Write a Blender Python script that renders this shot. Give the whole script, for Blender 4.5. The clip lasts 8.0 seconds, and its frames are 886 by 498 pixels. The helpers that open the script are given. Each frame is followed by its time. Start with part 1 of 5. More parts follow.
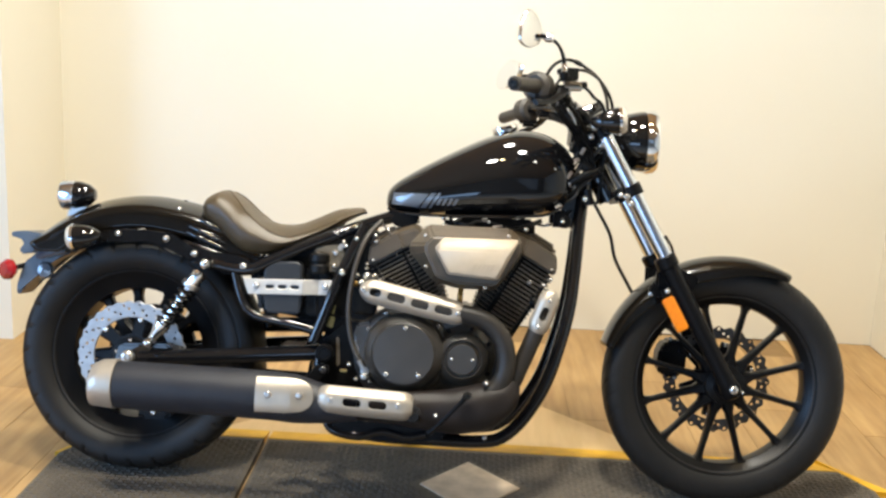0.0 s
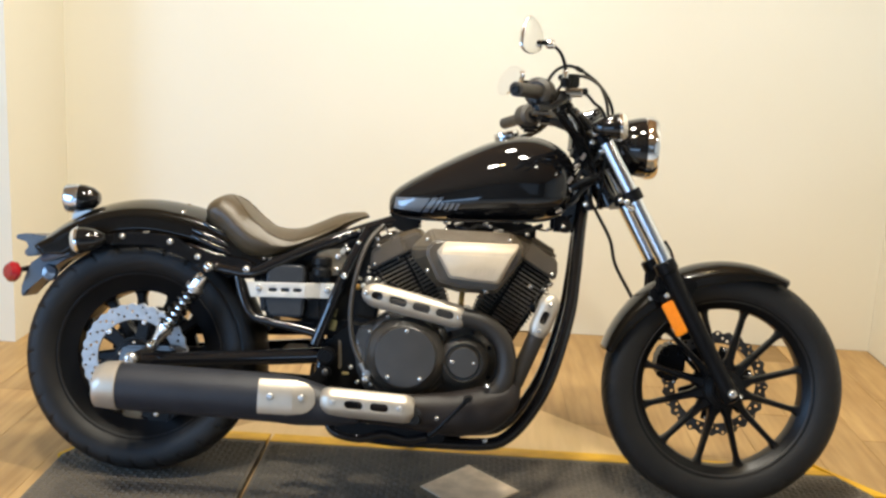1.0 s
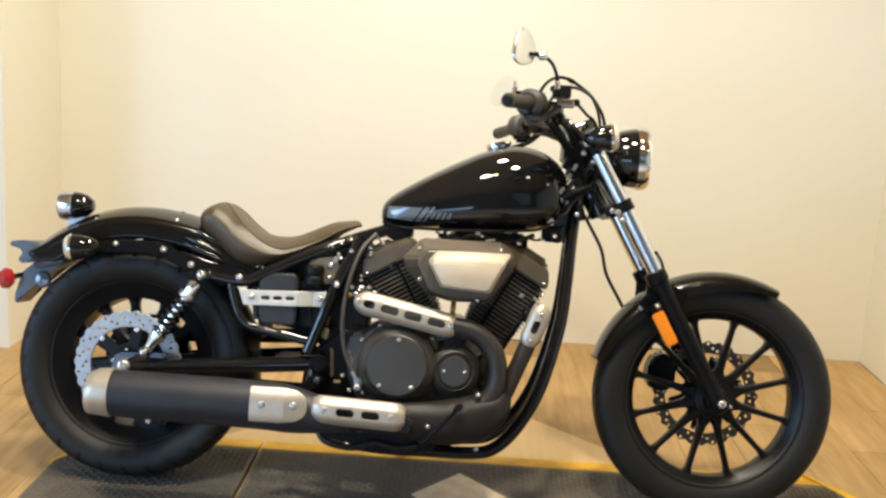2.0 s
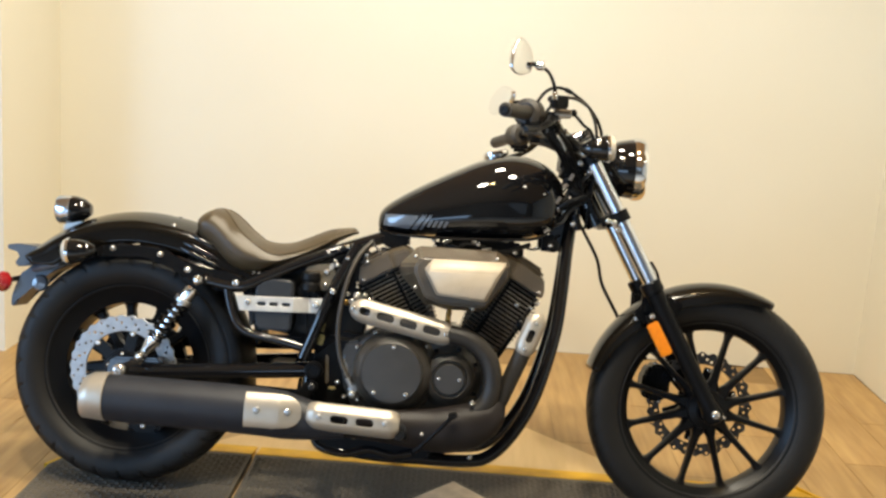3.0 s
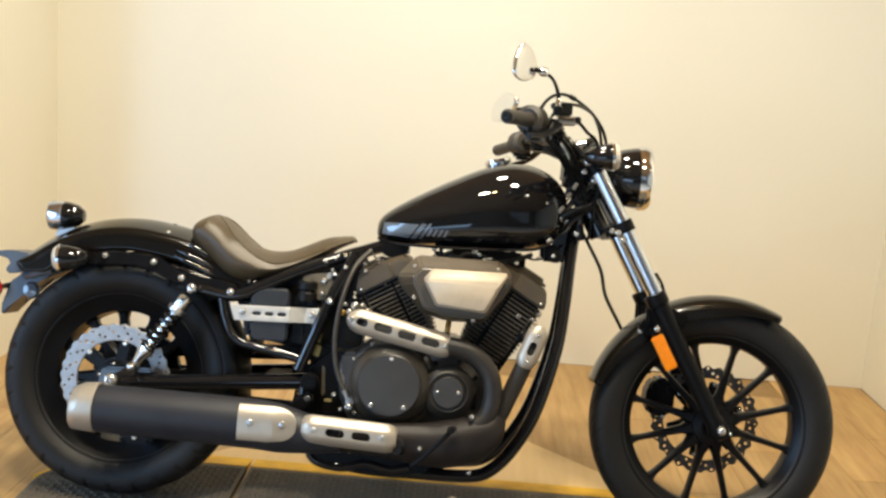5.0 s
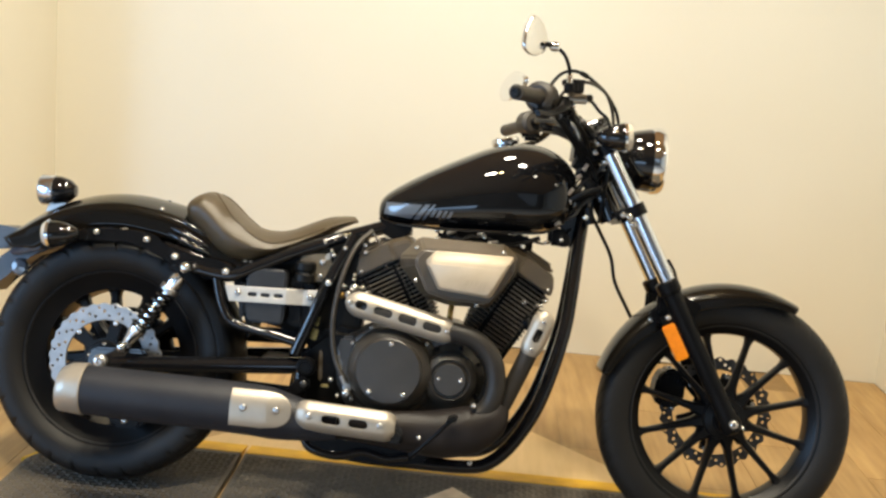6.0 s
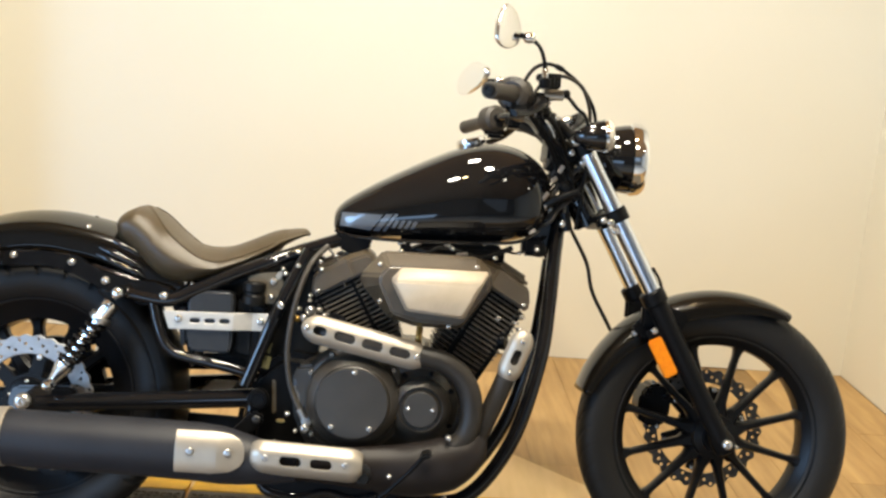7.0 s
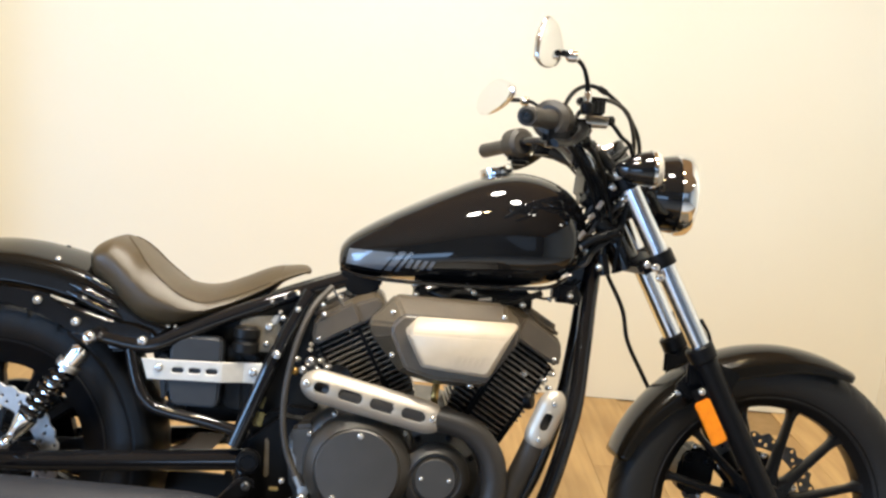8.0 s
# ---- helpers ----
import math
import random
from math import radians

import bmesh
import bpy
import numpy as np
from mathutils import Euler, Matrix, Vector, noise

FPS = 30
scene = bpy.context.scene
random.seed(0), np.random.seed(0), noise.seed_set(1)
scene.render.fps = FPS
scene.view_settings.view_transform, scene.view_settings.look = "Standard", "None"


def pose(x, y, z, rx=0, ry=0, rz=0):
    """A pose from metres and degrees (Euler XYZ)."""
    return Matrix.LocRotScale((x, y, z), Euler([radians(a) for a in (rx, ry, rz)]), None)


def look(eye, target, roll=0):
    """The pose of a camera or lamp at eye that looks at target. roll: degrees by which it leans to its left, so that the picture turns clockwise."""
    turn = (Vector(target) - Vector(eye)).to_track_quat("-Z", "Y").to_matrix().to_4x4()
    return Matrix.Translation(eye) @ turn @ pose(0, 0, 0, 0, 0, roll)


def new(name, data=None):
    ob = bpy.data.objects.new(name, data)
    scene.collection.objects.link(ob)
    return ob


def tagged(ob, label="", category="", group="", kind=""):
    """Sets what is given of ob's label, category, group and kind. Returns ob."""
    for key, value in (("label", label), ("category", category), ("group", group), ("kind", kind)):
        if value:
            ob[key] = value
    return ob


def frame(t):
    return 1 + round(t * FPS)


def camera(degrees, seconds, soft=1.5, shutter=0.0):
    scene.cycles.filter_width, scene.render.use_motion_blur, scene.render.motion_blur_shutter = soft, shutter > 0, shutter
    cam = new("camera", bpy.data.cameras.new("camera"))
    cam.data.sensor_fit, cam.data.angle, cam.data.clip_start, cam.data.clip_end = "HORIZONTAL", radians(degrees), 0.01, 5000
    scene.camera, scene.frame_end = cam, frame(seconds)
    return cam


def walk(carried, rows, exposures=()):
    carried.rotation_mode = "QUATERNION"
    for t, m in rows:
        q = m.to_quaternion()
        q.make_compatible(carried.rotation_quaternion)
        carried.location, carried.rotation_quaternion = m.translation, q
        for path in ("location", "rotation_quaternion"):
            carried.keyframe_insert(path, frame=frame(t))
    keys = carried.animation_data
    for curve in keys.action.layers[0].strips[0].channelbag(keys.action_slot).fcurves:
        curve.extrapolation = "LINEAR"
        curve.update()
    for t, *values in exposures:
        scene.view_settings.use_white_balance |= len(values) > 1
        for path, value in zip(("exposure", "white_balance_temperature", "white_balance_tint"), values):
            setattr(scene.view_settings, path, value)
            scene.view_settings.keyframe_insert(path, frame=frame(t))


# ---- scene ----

# ---------------------------------------------------------------- camera
cam = camera(45.5, 8.0, soft=2.6)
PATH = [
    (0, (0.8749, -2.6604, 1.2513), (0.8252, -0.7093, 0.8144), 2.77),
    (0.5, (0.8723, -2.6725, 1.2505), (0.8209, -0.7209, 0.8164), 3.02),
    (1, (0.8689, -2.6843, 1.2511), (0.8207, -0.7308, 0.8254), 3.00),
    (1.5, (0.8741, -2.6914, 1.2550), (0.8327, -0.7363, 0.8357), 3.08),
    (1.7, (0.8767, -2.6940, 1.2566), (0.8346, -0.7382, 0.8402), 3.17),
    (2.8, (0.8841, -2.7058, 1.2609), (0.8457, -0.7464, 0.8636), 3.93),
    (3, (0.8843, -2.7062, 1.2610), (0.8453, -0.7461, 0.8651), 4.04),
    (3.5, (0.8769, -2.7020, 1.2573), (0.8430, -0.7411, 0.8651), 4.20),
    (4, (0.8755, -2.6914, 1.2528), (0.8430, -0.7300, 0.8631), 3.86),
    (4.5, (0.8836, -2.6684, 1.2544), (0.8489, -0.7045, 0.8777), 4.03),
    (4.7, (0.8872, -2.6582, 1.2543), (0.8526, -0.6945, 0.8790), 4.13),
    (5.8, (0.8979, -2.5723, 1.2275), (0.8148, -0.6167, 0.8166), 5.19),
    (6, (0.8995, -2.5427, 1.2173), (0.8410, -0.5848, 0.8135), 5.26),
    (6.5, (0.8614, -2.4148, 1.2229), (0.8801, -0.4596, 0.8022), 5.93),
    (7, (0.8045, -2.2836, 1.2320), (0.8858, -0.3316, 0.8041), 4.54),
    (7.5, (0.7768, -2.1783, 1.2233), (0.8830, -0.2253, 0.8053), 5.67),
    (8, (0.7498, -1.9794, 1.2359), (0.8490, -0.0253, 0.8213), 5.94),
]
EXPOSURES = [(0.0, -0.14, 5700, 11.5), (0.5, -0.23, 5783, 11.3), (1.0, -0.28, 5866, 11.2), (1.5, -0.29, 5950, 11.0), (3.0, -0.34, 6200, 10.5), (4.0, -0.37, 6200, 10.5), (4.5, -0.37, 6200, 10.5), (6.0, -0.37, 6200, 10.5), (6.5, -0.35, 6200, 10.5), (7.0, -0.25, 6066, 11.2), (7.5, -0.23, 5933, 11.8), (8.0, -0.14, 5800, 12.5)]
walk(cam, [(t, look(eye, target, roll)) for t, eye, target, roll in PATH], EXPOSURES)

# ---------------------------------------------------------------- light
FLOOR_Z = -0.02
CEILING_Z = 3.0
world = bpy.data.worlds.new("world")
scene.world = world
world.use_nodes = True
world.node_tree.nodes["Background"].inputs[0].default_value = (0.05, 0.055, 0.06, 1)
world.node_tree.nodes["Background"].inputs[1].default_value = 0.3


def lamp(name, kind, m, power, color, size, size_y=None, shape="DISK"):
    data = bpy.data.lights.new(name, kind)
    data.energy, data.color = power, color
    data.shape, data.size = shape, size
    if size_y:
        data.size_y = size_y
    ob = new(name, data)
    ob.matrix_world = m
    return ob


WARM = (1.0, 0.885, 0.67)
# The one at x 3.8 is an added fill, clear of the tank's reflections.
for lx, ly, power in ((0.18, -1.32, 58), (1.02, -0.72, 74), (1.62, -1.75, 8), (0.62, 0.20, 54), (3.8, -2.0, 6)):
    lamp("ceiling_and_fill_lamp", "AREA", look((lx, ly, CEILING_Z - 0.04), (lx, ly + 0.01, 0)), power, WARM, 0.26)
for lx, ly in ((0.42, -1.36), (1.55, -0.5)):
    lamp("small_ceiling_lamp", "AREA", look((lx, ly, CEILING_Z - 0.04), (lx, ly + 0.01, 0)), 8, (1.0, 0.72, 0.32), 0.11)
COOL = (0.38, 0.64, 1.0)
lamp("west_window_daylight", "AREA", look((-3.35, -2.6, 1.1), (0.0, -1.6, -0.1)), 235, COOL, 2.4, 1.9, "RECTANGLE")
lamp("storefront_daylight", "AREA", look((-1.9, -6.9, 0.55), (-1.5, 0, 0.5)), 48, (0.50, 0.72, 1.0), 2.8, 1.0, "RECTANGLE")
lamp("south_window_daylight", "AREA", look((2.2, -6.9, 2.0), (1.2, 0, 1.0)), 3.6, (0.62, 0.80, 1.0), 2.0, 1.5, "RECTANGLE")
lamp("east_window_daylight", "AREA", look((4.3, -3.1, 1.3), (1.2, -0.6, 0.8)), 2.5, (0.62, 0.80, 1.0), 2.6, 2.3, "RECTANGLE")

# ---------------------------------------------------------------- materials


def material(name, color, rough=0.5, metal=0.0, color2=None, scale=20.0, rough_var=0.0, bump=0.0, bump_scale=200.0,
             coat=0.0, spec=0.5, stretch=(1, 1, 1), transmission=0.0):
    m = bpy.data.materials.new(name)
    m.use_nodes = True
    nt = m.node_tree
    b = nt.nodes["Principled BSDF"]
    b.inputs["Base Color"].default_value = (*color, 1)
    b.inputs["Roughness"].default_value = rough
    b.inputs["Metallic"].default_value = metal
    b.inputs["Coat Weight"].default_value = coat
    b.inputs["Coat Roughness"].default_value = 0.03
    b.inputs["Specular IOR Level"].default_value = spec
    b.inputs["Transmission Weight"].default_value = transmission
    co = nt.nodes.new("ShaderNodeTexCoord")
    mp = nt.nodes.new("ShaderNodeMapping")
    mp.inputs["Scale"].default_value = stretch
    nt.links.new(co.outputs["Object"], mp.inputs["Vector"])
    out = None
    if color2 is not None:
        n = nt.nodes.new("ShaderNodeTexNoise")
        n.inputs["Scale"].default_value = scale
        n.inputs["Detail"].default_value = 5
        nt.links.new(mp.outputs[0], n.inputs["Vector"])
        r = nt.nodes.new("ShaderNodeMapRange")
        r.inputs[1].default_value, r.inputs[2].default_value = 0.35, 0.65
        nt.links.new(n.outputs["Fac"], r.inputs[0])
        mix = nt.nodes.new("ShaderNodeMix")
        mix.data_type = "RGBA"
        mix.inputs[6].default_value = (*color, 1)
        mix.inputs[7].default_value = (*color2, 1)
        nt.links.new(r.outputs[0], mix.inputs[0])
        out = mix.outputs[2]
    if out:
        nt.links.new(out, b.inputs["Base Color"])
    if rough_var:
        n = nt.nodes.new("ShaderNodeTexNoise")
        n.inputs["Scale"].default_value = scale * 0.6
        n.inputs["Detail"].default_value = 4
        nt.links.new(mp.outputs[0], n.inputs["Vector"])
        r = nt.nodes.new("ShaderNodeMapRange")
        r.inputs[3].default_value, r.inputs[4].default_value = max(0.0, rough - rough_var), min(1.0, rough + rough_var)
        nt.links.new(n.outputs["Fac"], r.inputs[0])
        nt.links.new(r.outputs[0], b.inputs["Roughness"])
    if bump:
        n = nt.nodes.new("ShaderNodeTexNoise")
        n.inputs["Scale"].default_value = bump_scale
        n.inputs["Detail"].default_value = 3
        nt.links.new(mp.outputs[0], n.inputs["Vector"])
        bp = nt.nodes.new("ShaderNodeBump")
        bp.inputs["Strength"].default_value = bump
        bp.inputs["Distance"].default_value = 0.002
        nt.links.new(n.outputs["Fac"], bp.inputs["Height"])
        nt.links.new(bp.outputs[0], b.inputs["Normal"])
    return m


def wood(name, light, dark, spread):
    """Board with fine grain along y, broad cloudy tone and a tone of its own for each board."""
    m = material(name, light, 0.5, rough_var=0.1, bump=0.12, bump_scale=60, stretch=(7, 2, 7), scale=4)
    nt = m.node_tree
    b = nt.nodes["Principled BSDF"]
    co = nt.nodes.new("ShaderNodeTexCoord")
    oi = nt.nodes.new("ShaderNodeObjectInfo")
    shift = nt.nodes.new("ShaderNodeVectorMath")
    shift.operation = "ADD"
    nt.links.new(co.outputs["Object"], shift.inputs[0])
    nt.links.new(oi.outputs["Location"], shift.inputs[1])
    total = None
    for stretch, weight in (((46, 4.2, 1), 0.40), ((16, 2.4, 1), 0.40), ((5.0, 1.1, 1), 0.30)):
        mp = nt.nodes.new("ShaderNodeMapping")
        mp.inputs["Scale"].default_value = stretch
        nt.links.new(shift.outputs[0], mp.inputs["Vector"])
        n = nt.nodes.new("ShaderNodeTexNoise")
        n.inputs["Scale"].default_value = 1.0
        n.inputs["Detail"].default_value = 4
        nt.links.new(mp.outputs[0], n.inputs["Vector"])
        k = nt.nodes.new("ShaderNodeMath")
        k.operation = "MULTIPLY_ADD"
        k.inputs[1].default_value = weight
        nt.links.new(n.outputs["Fac"], k.inputs[0])
        if total is not None:
            nt.links.new(total, k.inputs[2])
        else:
            k.inputs[2].default_value = 0.0
        total = k.outputs[0]
    r = nt.nodes.new("ShaderNodeMapRange")
    r.inputs[1].default_value, r.inputs[2].default_value = 0.42, 0.68
    nt.links.new(total, r.inputs[0])
    mix = nt.nodes.new("ShaderNodeMix")
    mix.data_type = "RGBA"
    mix.inputs[6].default_value = (*dark, 1)
    mix.inputs[7].default_value = (*light, 1)
    nt.links.new(r.outputs[0], mix.inputs[0])
    v = nt.nodes.new("ShaderNodeMapRange")
    v.inputs[3].default_value, v.inputs[4].default_value = 1 - spread, 1 + spread
    nt.links.new(oi.outputs["Random"], v.inputs[0])
    hsv = nt.nodes.new("ShaderNodeHueSaturation")
    nt.links.new(mix.outputs[2], hsv.inputs["Color"])
    nt.links.new(v.outputs[0], hsv.inputs["Value"])
    nt.links.new(hsv.outputs[0], b.inputs["Base Color"])
    return m


PAINT = material("gloss_black_paint", (0.006, 0.006, 0.0065), 0.05, coat=1.0, spec=0.08, rough_var=0.015, scale=6)
FRAME = material("black_powder_coat", (0.007, 0.007, 0.008), 0.08, coat=1.0, spec=0.08, rough_var=0.02, scale=15)
SATIN = material("satin_black_metal", (0.0045, 0.0045, 0.005), 0.35, spec=0.14, rough_var=0.08, bump=0.1, bump_scale=700)
CHARCOAL = material("charcoal_engine_finish", (0.027, 0.0225, 0.0165), 0.34, color2=(0.034, 0.0285, 0.0215), scale=30, spec=0.95, rough_var=0.06, bump=0.25, bump_scale=900)
# Charcoal again, lighter and browner: warm top light is put into the colour.
CASTING = material("top_lit_charcoal", (0.066, 0.050, 0.030), 0.35, color2=(0.078, 0.060, 0.038), scale=30, spec=0.95, rough_var=0.06, bump=0.25, bump_scale=900)
EXHAUST = material("matte_black_exhaust", (0.0190, 0.0205, 0.0265), 0.44, color2=(0.024, 0.0255, 0.032), scale=14, spec=0.32, rough_var=0.08, bump=0.15, bump_scale=800)
RIM = material("satin_black_rim_paint", (0.004, 0.004, 0.0045), 0.32, spec=0.2, rough_var=0.05, scale=15)
# Black plastic made bluish: window daylight is put into its colour.
HOOD = material("daylit_blue_plastic", (0.052, 0.064, 0.084), 0.36, color2=(0.060, 0.072, 0.092), scale=40, spec=0.8, bump=0.1, bump_scale=500)
HEADER = material("heat_greyed_header_pipe", (0.020, 0.0175, 0.0150), 0.43, color2=(0.027, 0.0235, 0.020), scale=14, spec=0.4, rough_var=0.08, bump=0.15, bump_scale=800)
PIPE = material("heat_browned_black_pipe", (0.013, 0.0100, 0.0095), 0.44, color2=(0.019, 0.015, 0.0135), scale=14, spec=0.28, rough_var=0.08, bump=0.15, bump_scale=800)
SIDEPLASTIC = material("side_cover_plastic", (0.020, 0.0205, 0.022), 0.4, color2=(0.025, 0.0255, 0.027), scale=40, spec=0.5, bump=0.1, bump_scale=500)
FENDER = material("black_fender_paint", (0.0065, 0.0052, 0.0036), 0.19, coat=0.22, spec=0.25, rough_var=0.04, scale=8)
FIN = material("bare_fin_edge", (0.25, 0.225, 0.19), 0.36, 0.65, color2=(0.18, 0.16, 0.135), scale=40)
RUBBER = material("tyre_rubber", (0.0080, 0.0075, 0.0070), 0.52, color2=(0.0112, 0.0105, 0.0098), scale=9, spec=0.36, rough_var=0.1, bump=0.2, bump_scale=500)
PLASTIC = material("black_plastic", (0.007, 0.0068, 0.0065), 0.40, spec=0.2, rough_var=0.08, bump=0.2, bump_scale=600)
# Black seat cover browned: the warm lamp tint is put into its colour.
LEATHER = material("warm_lit_leatherette", (0.050, 0.0332, 0.0135), 0.43, spec=0.60, color2=(0.060, 0.0410, 0.0175), scale=18, rough_var=0.06, bump=0.25, bump_scale=420)
# Both silvers are warmed: the lamps' tint is put into their colours.
SILVER = material("satin_silver_cover", (0.48, 0.430, 0.355), 0.40, 0.6, color2=(0.52, 0.465, 0.385), scale=30, rough_var=0.06, bump=0.06, bump_scale=600)
PLATE = material("warm_lit_silver_plate", (0.44, 0.37, 0.275), 0.50, 0.25, color2=(0.48, 0.405, 0.305), scale=30, rough_var=0.06, bump=0.06, bump_scale=600)
STRIP = material("bright_anodised_strip", (0.66, 0.635, 0.585), 0.42, 0.4, color2=(0.60, 0.575, 0.53), scale=40, rough_var=0.05)
ALLOY = material("brushed_alloy", (0.62, 0.61, 0.59), 0.33, 1.0, rough_var=0.08, scale=60, bump=0.05, bump_scale=500)
DISC = material("brake_disc_steel", (0.44, 0.44, 0.44), 0.38, 0.7, color2=(0.37, 0.37, 0.37), scale=50, rough_var=0.08)
FORKTUBE = material("hard_chrome_tube", (0.74, 0.77, 0.82), 0.17, 1.0, rough_var=0.02, scale=10)
CHROME = material("chrome", (0.86, 0.86, 0.86), 0.06, 1.0, rough_var=0.02, scale=10)
BOLT = material("zinc_bolt", (0.74, 0.72, 0.68), 0.24, 0.85, color2=(0.64, 0.62, 0.58), scale=120)
# Disc steel darkened: shade on the front disc is put into the colour.
DARKDISC = material("shaded_steel", (0.10, 0.10, 0.10), 0.4, 0.8, color2=(0.16, 0.155, 0.15), scale=60)
BRACKET = material("bare_bracket_metal", (0.25, 0.20, 0.135), 0.38, 0.6, color2=(0.20, 0.16, 0.105), scale=60)
BRASS = material("brass_fitting", (0.62, 0.40, 0.12), 0.3, 0.9, color2=(0.5, 0.32, 0.1), scale=60)
ORANGE = material("amber_reflector", (0.88, 0.27, 0.0), 0.28, color2=(0.78, 0.22, 0.0), scale=90, bump=0.4, bump_scale=350, coat=0.6)
RED = material("red_lens", (0.36, 0.012, 0.016), 0.10, coat=1.0, color2=(0.26, 0.008, 0.012), scale=60)
SMOKE = material("grey_lens", (0.10, 0.12, 0.15), 0.12, coat=0.7)
# Opaque cream: what a clear lens would reflect is put into its colour.
CLEAR = material("reflection_cream_lens", (0.62, 0.57, 0.47), 0.14, color2=(0.50, 0.46, 0.38), scale=120, coat=0.8)
GLASS = material("headlamp_glass", (0.95, 0.95, 0.95), 0.02, transmission=1.0)
MIRROR = material("mirror_glass", (0.93, 0.93, 0.92), 0.015, 1.0)
DECAL = material("grey_tank_decal", (0.10, 0.115, 0.14), 0.16, coat=0.8)
LABEL = material("yellow_sticker", (0.17, 0.15, 0.05), 0.6, color2=(0.08, 0.07, 0.025), scale=300)
WALL = material("cream_wall_paint", (0.768, 0.739, 0.632), 0.55, color2=(0.753, 0.722, 0.614), scale=1.4, rough_var=0.06, bump=0.12, bump_scale=160)
# Unseen ceiling, amber so that upward black faces reflect a warm brown.
CEILING = material("amber_reflecting_ceiling", (0.46, 0.27, 0.12), 0.8, color2=(0.42, 0.245, 0.11), scale=2)
# Grey of unseen walls, set for what the gloss black tank reflects.
FARWALL = material("reflected_room_grey", (0.17, 0.18, 0.18), 0.7, color2=(0.15, 0.16, 0.16), scale=1.2)
WOOD = wood("wood_plank", (0.50, 0.325, 0.130), (0.33, 0.196, 0.070), 0.11)
PALE = wood("pale_plank", (0.70, 0.50, 0.245), (0.60, 0.415, 0.185), 0.06)
# Unseen floor: the blue of daylight is put into its colour as bounce.
CONCRETE = material("blue_bounce_floor", (0.50, 0.56, 0.64), 0.4, color2=(0.45, 0.50, 0.58), scale=3, rough_var=0.08, bump=0.05, bump_scale=60)
SEAM = material("dark_floor_seam", (0.27, 0.17, 0.065), 0.8, color2=(0.30, 0.19, 0.08), scale=30)
GRIP = material("brown_black_grip_rubber", (0.030, 0.025, 0.019), 0.5, color2=(0.038, 0.032, 0.025), scale=60, spec=0.6, bump=0.3, bump_scale=500)
MAT = material("black_mat_rubber", (0.118, 0.100, 0.076), 0.60, color2=(0.136, 0.116, 0.090), scale=3, spec=0.3, rough_var=0.08, bump=0.2, bump_scale=400)
YELLOW = material("yellow_mat_edge", (0.76, 0.44, 0.004), 0.6, color2=(0.60, 0.335, 0.004), scale=16, rough_var=0.1, bump=0.2, bump_scale=300)
INLAY = material("pale_inlay_board", (0.80, 0.65, 0.47), 0.6, color2=(0.62, 0.49, 0.34), scale=22, rough_var=0.08, bump=0.2, bump_scale=200)

# ---------------------------------------------------------------- mesh helpers


def part(name, bm, mat, parent=None, label="", smooth=35, solid=0.0, loc=None, rot=None):
    """Link a bmesh as one mesh object, under a thing or a part."""
    bmesh.ops.recalc_face_normals(bm, faces=bm.faces[:])
    me = bpy.data.meshes.new(name)
    bm.to_mesh(me)
    bm.free()
    me.materials.append(mat)
    if smooth:
        me.polygons.foreach_set("use_smooth", [True] * len(me.polygons))
        me.set_sharp_from_angle(angle=radians(smooth))
    ob = new(name, me)
    ob.parent = parent
    if loc:
        ob.location = loc
    if rot:
        ob.rotation_euler = rot
    if solid:
        mod = ob.modifiers.new("thickness", "SOLIDIFY")
        mod.thickness, mod.offset = solid, 0
    if label:
        ob["label"] = label
    return ob


def round_edge(ob, width):
    """Round the rims of a sheet that has been given thickness."""
    mod = ob.modifiers.new("rim", "BEVEL")
    mod.width, mod.segments, mod.limit_method, mod.angle_limit = width, 2, "ANGLE", radians(50)
    return ob


def share(name, ob, parent, loc=None, rot=None):
    """Another object on the same mesh."""
    o = new(name, ob.data)
    o.parent = parent
    if loc:
        o.location = loc
    if rot:
        o.rotation_euler = rot
    return o


def smooth_path(pts, n=10):
    """Catmull-Rom through the points."""
    p = [Vector(q) for q in pts]
    p = [2 * p[0] - p[1]] + p + [2 * p[-1] - p[-2]]
    out = []
    for i in range(1, len(p) - 2):
        for k in range(n):
            t = k / n
            a, b, c, d = p[i - 1], p[i], p[i + 1], p[i + 2]
            out.append(0.5 * (2 * b + (c - a) * t + (2 * a - 5 * b + 4 * c - d) * t * t + (3 * b - a - 3 * c + d) * t ** 3))
    out.append(p[-2])
    return out


def loft(rings, bm=None, closed=False, caps=True):
    """Skin a list of rings with equal counts."""
    bm = bm or bmesh.new()
    vs = [[bm.verts.new(q) for q in ring] for ring in rings]
    n = len(vs[0])
    pairs = list(zip(vs, vs[1:])) + ([(vs[-1], vs[0])] if closed else [])
    for a, b in pairs:
        for i in range(n):
            j = (i + 1) % n
            bm.faces.new((a[i], a[j], b[j], b[i]))
    if caps and not closed:
        bm.faces.new(vs[0][::-1])
        bm.faces.new(vs[-1])
    return bm


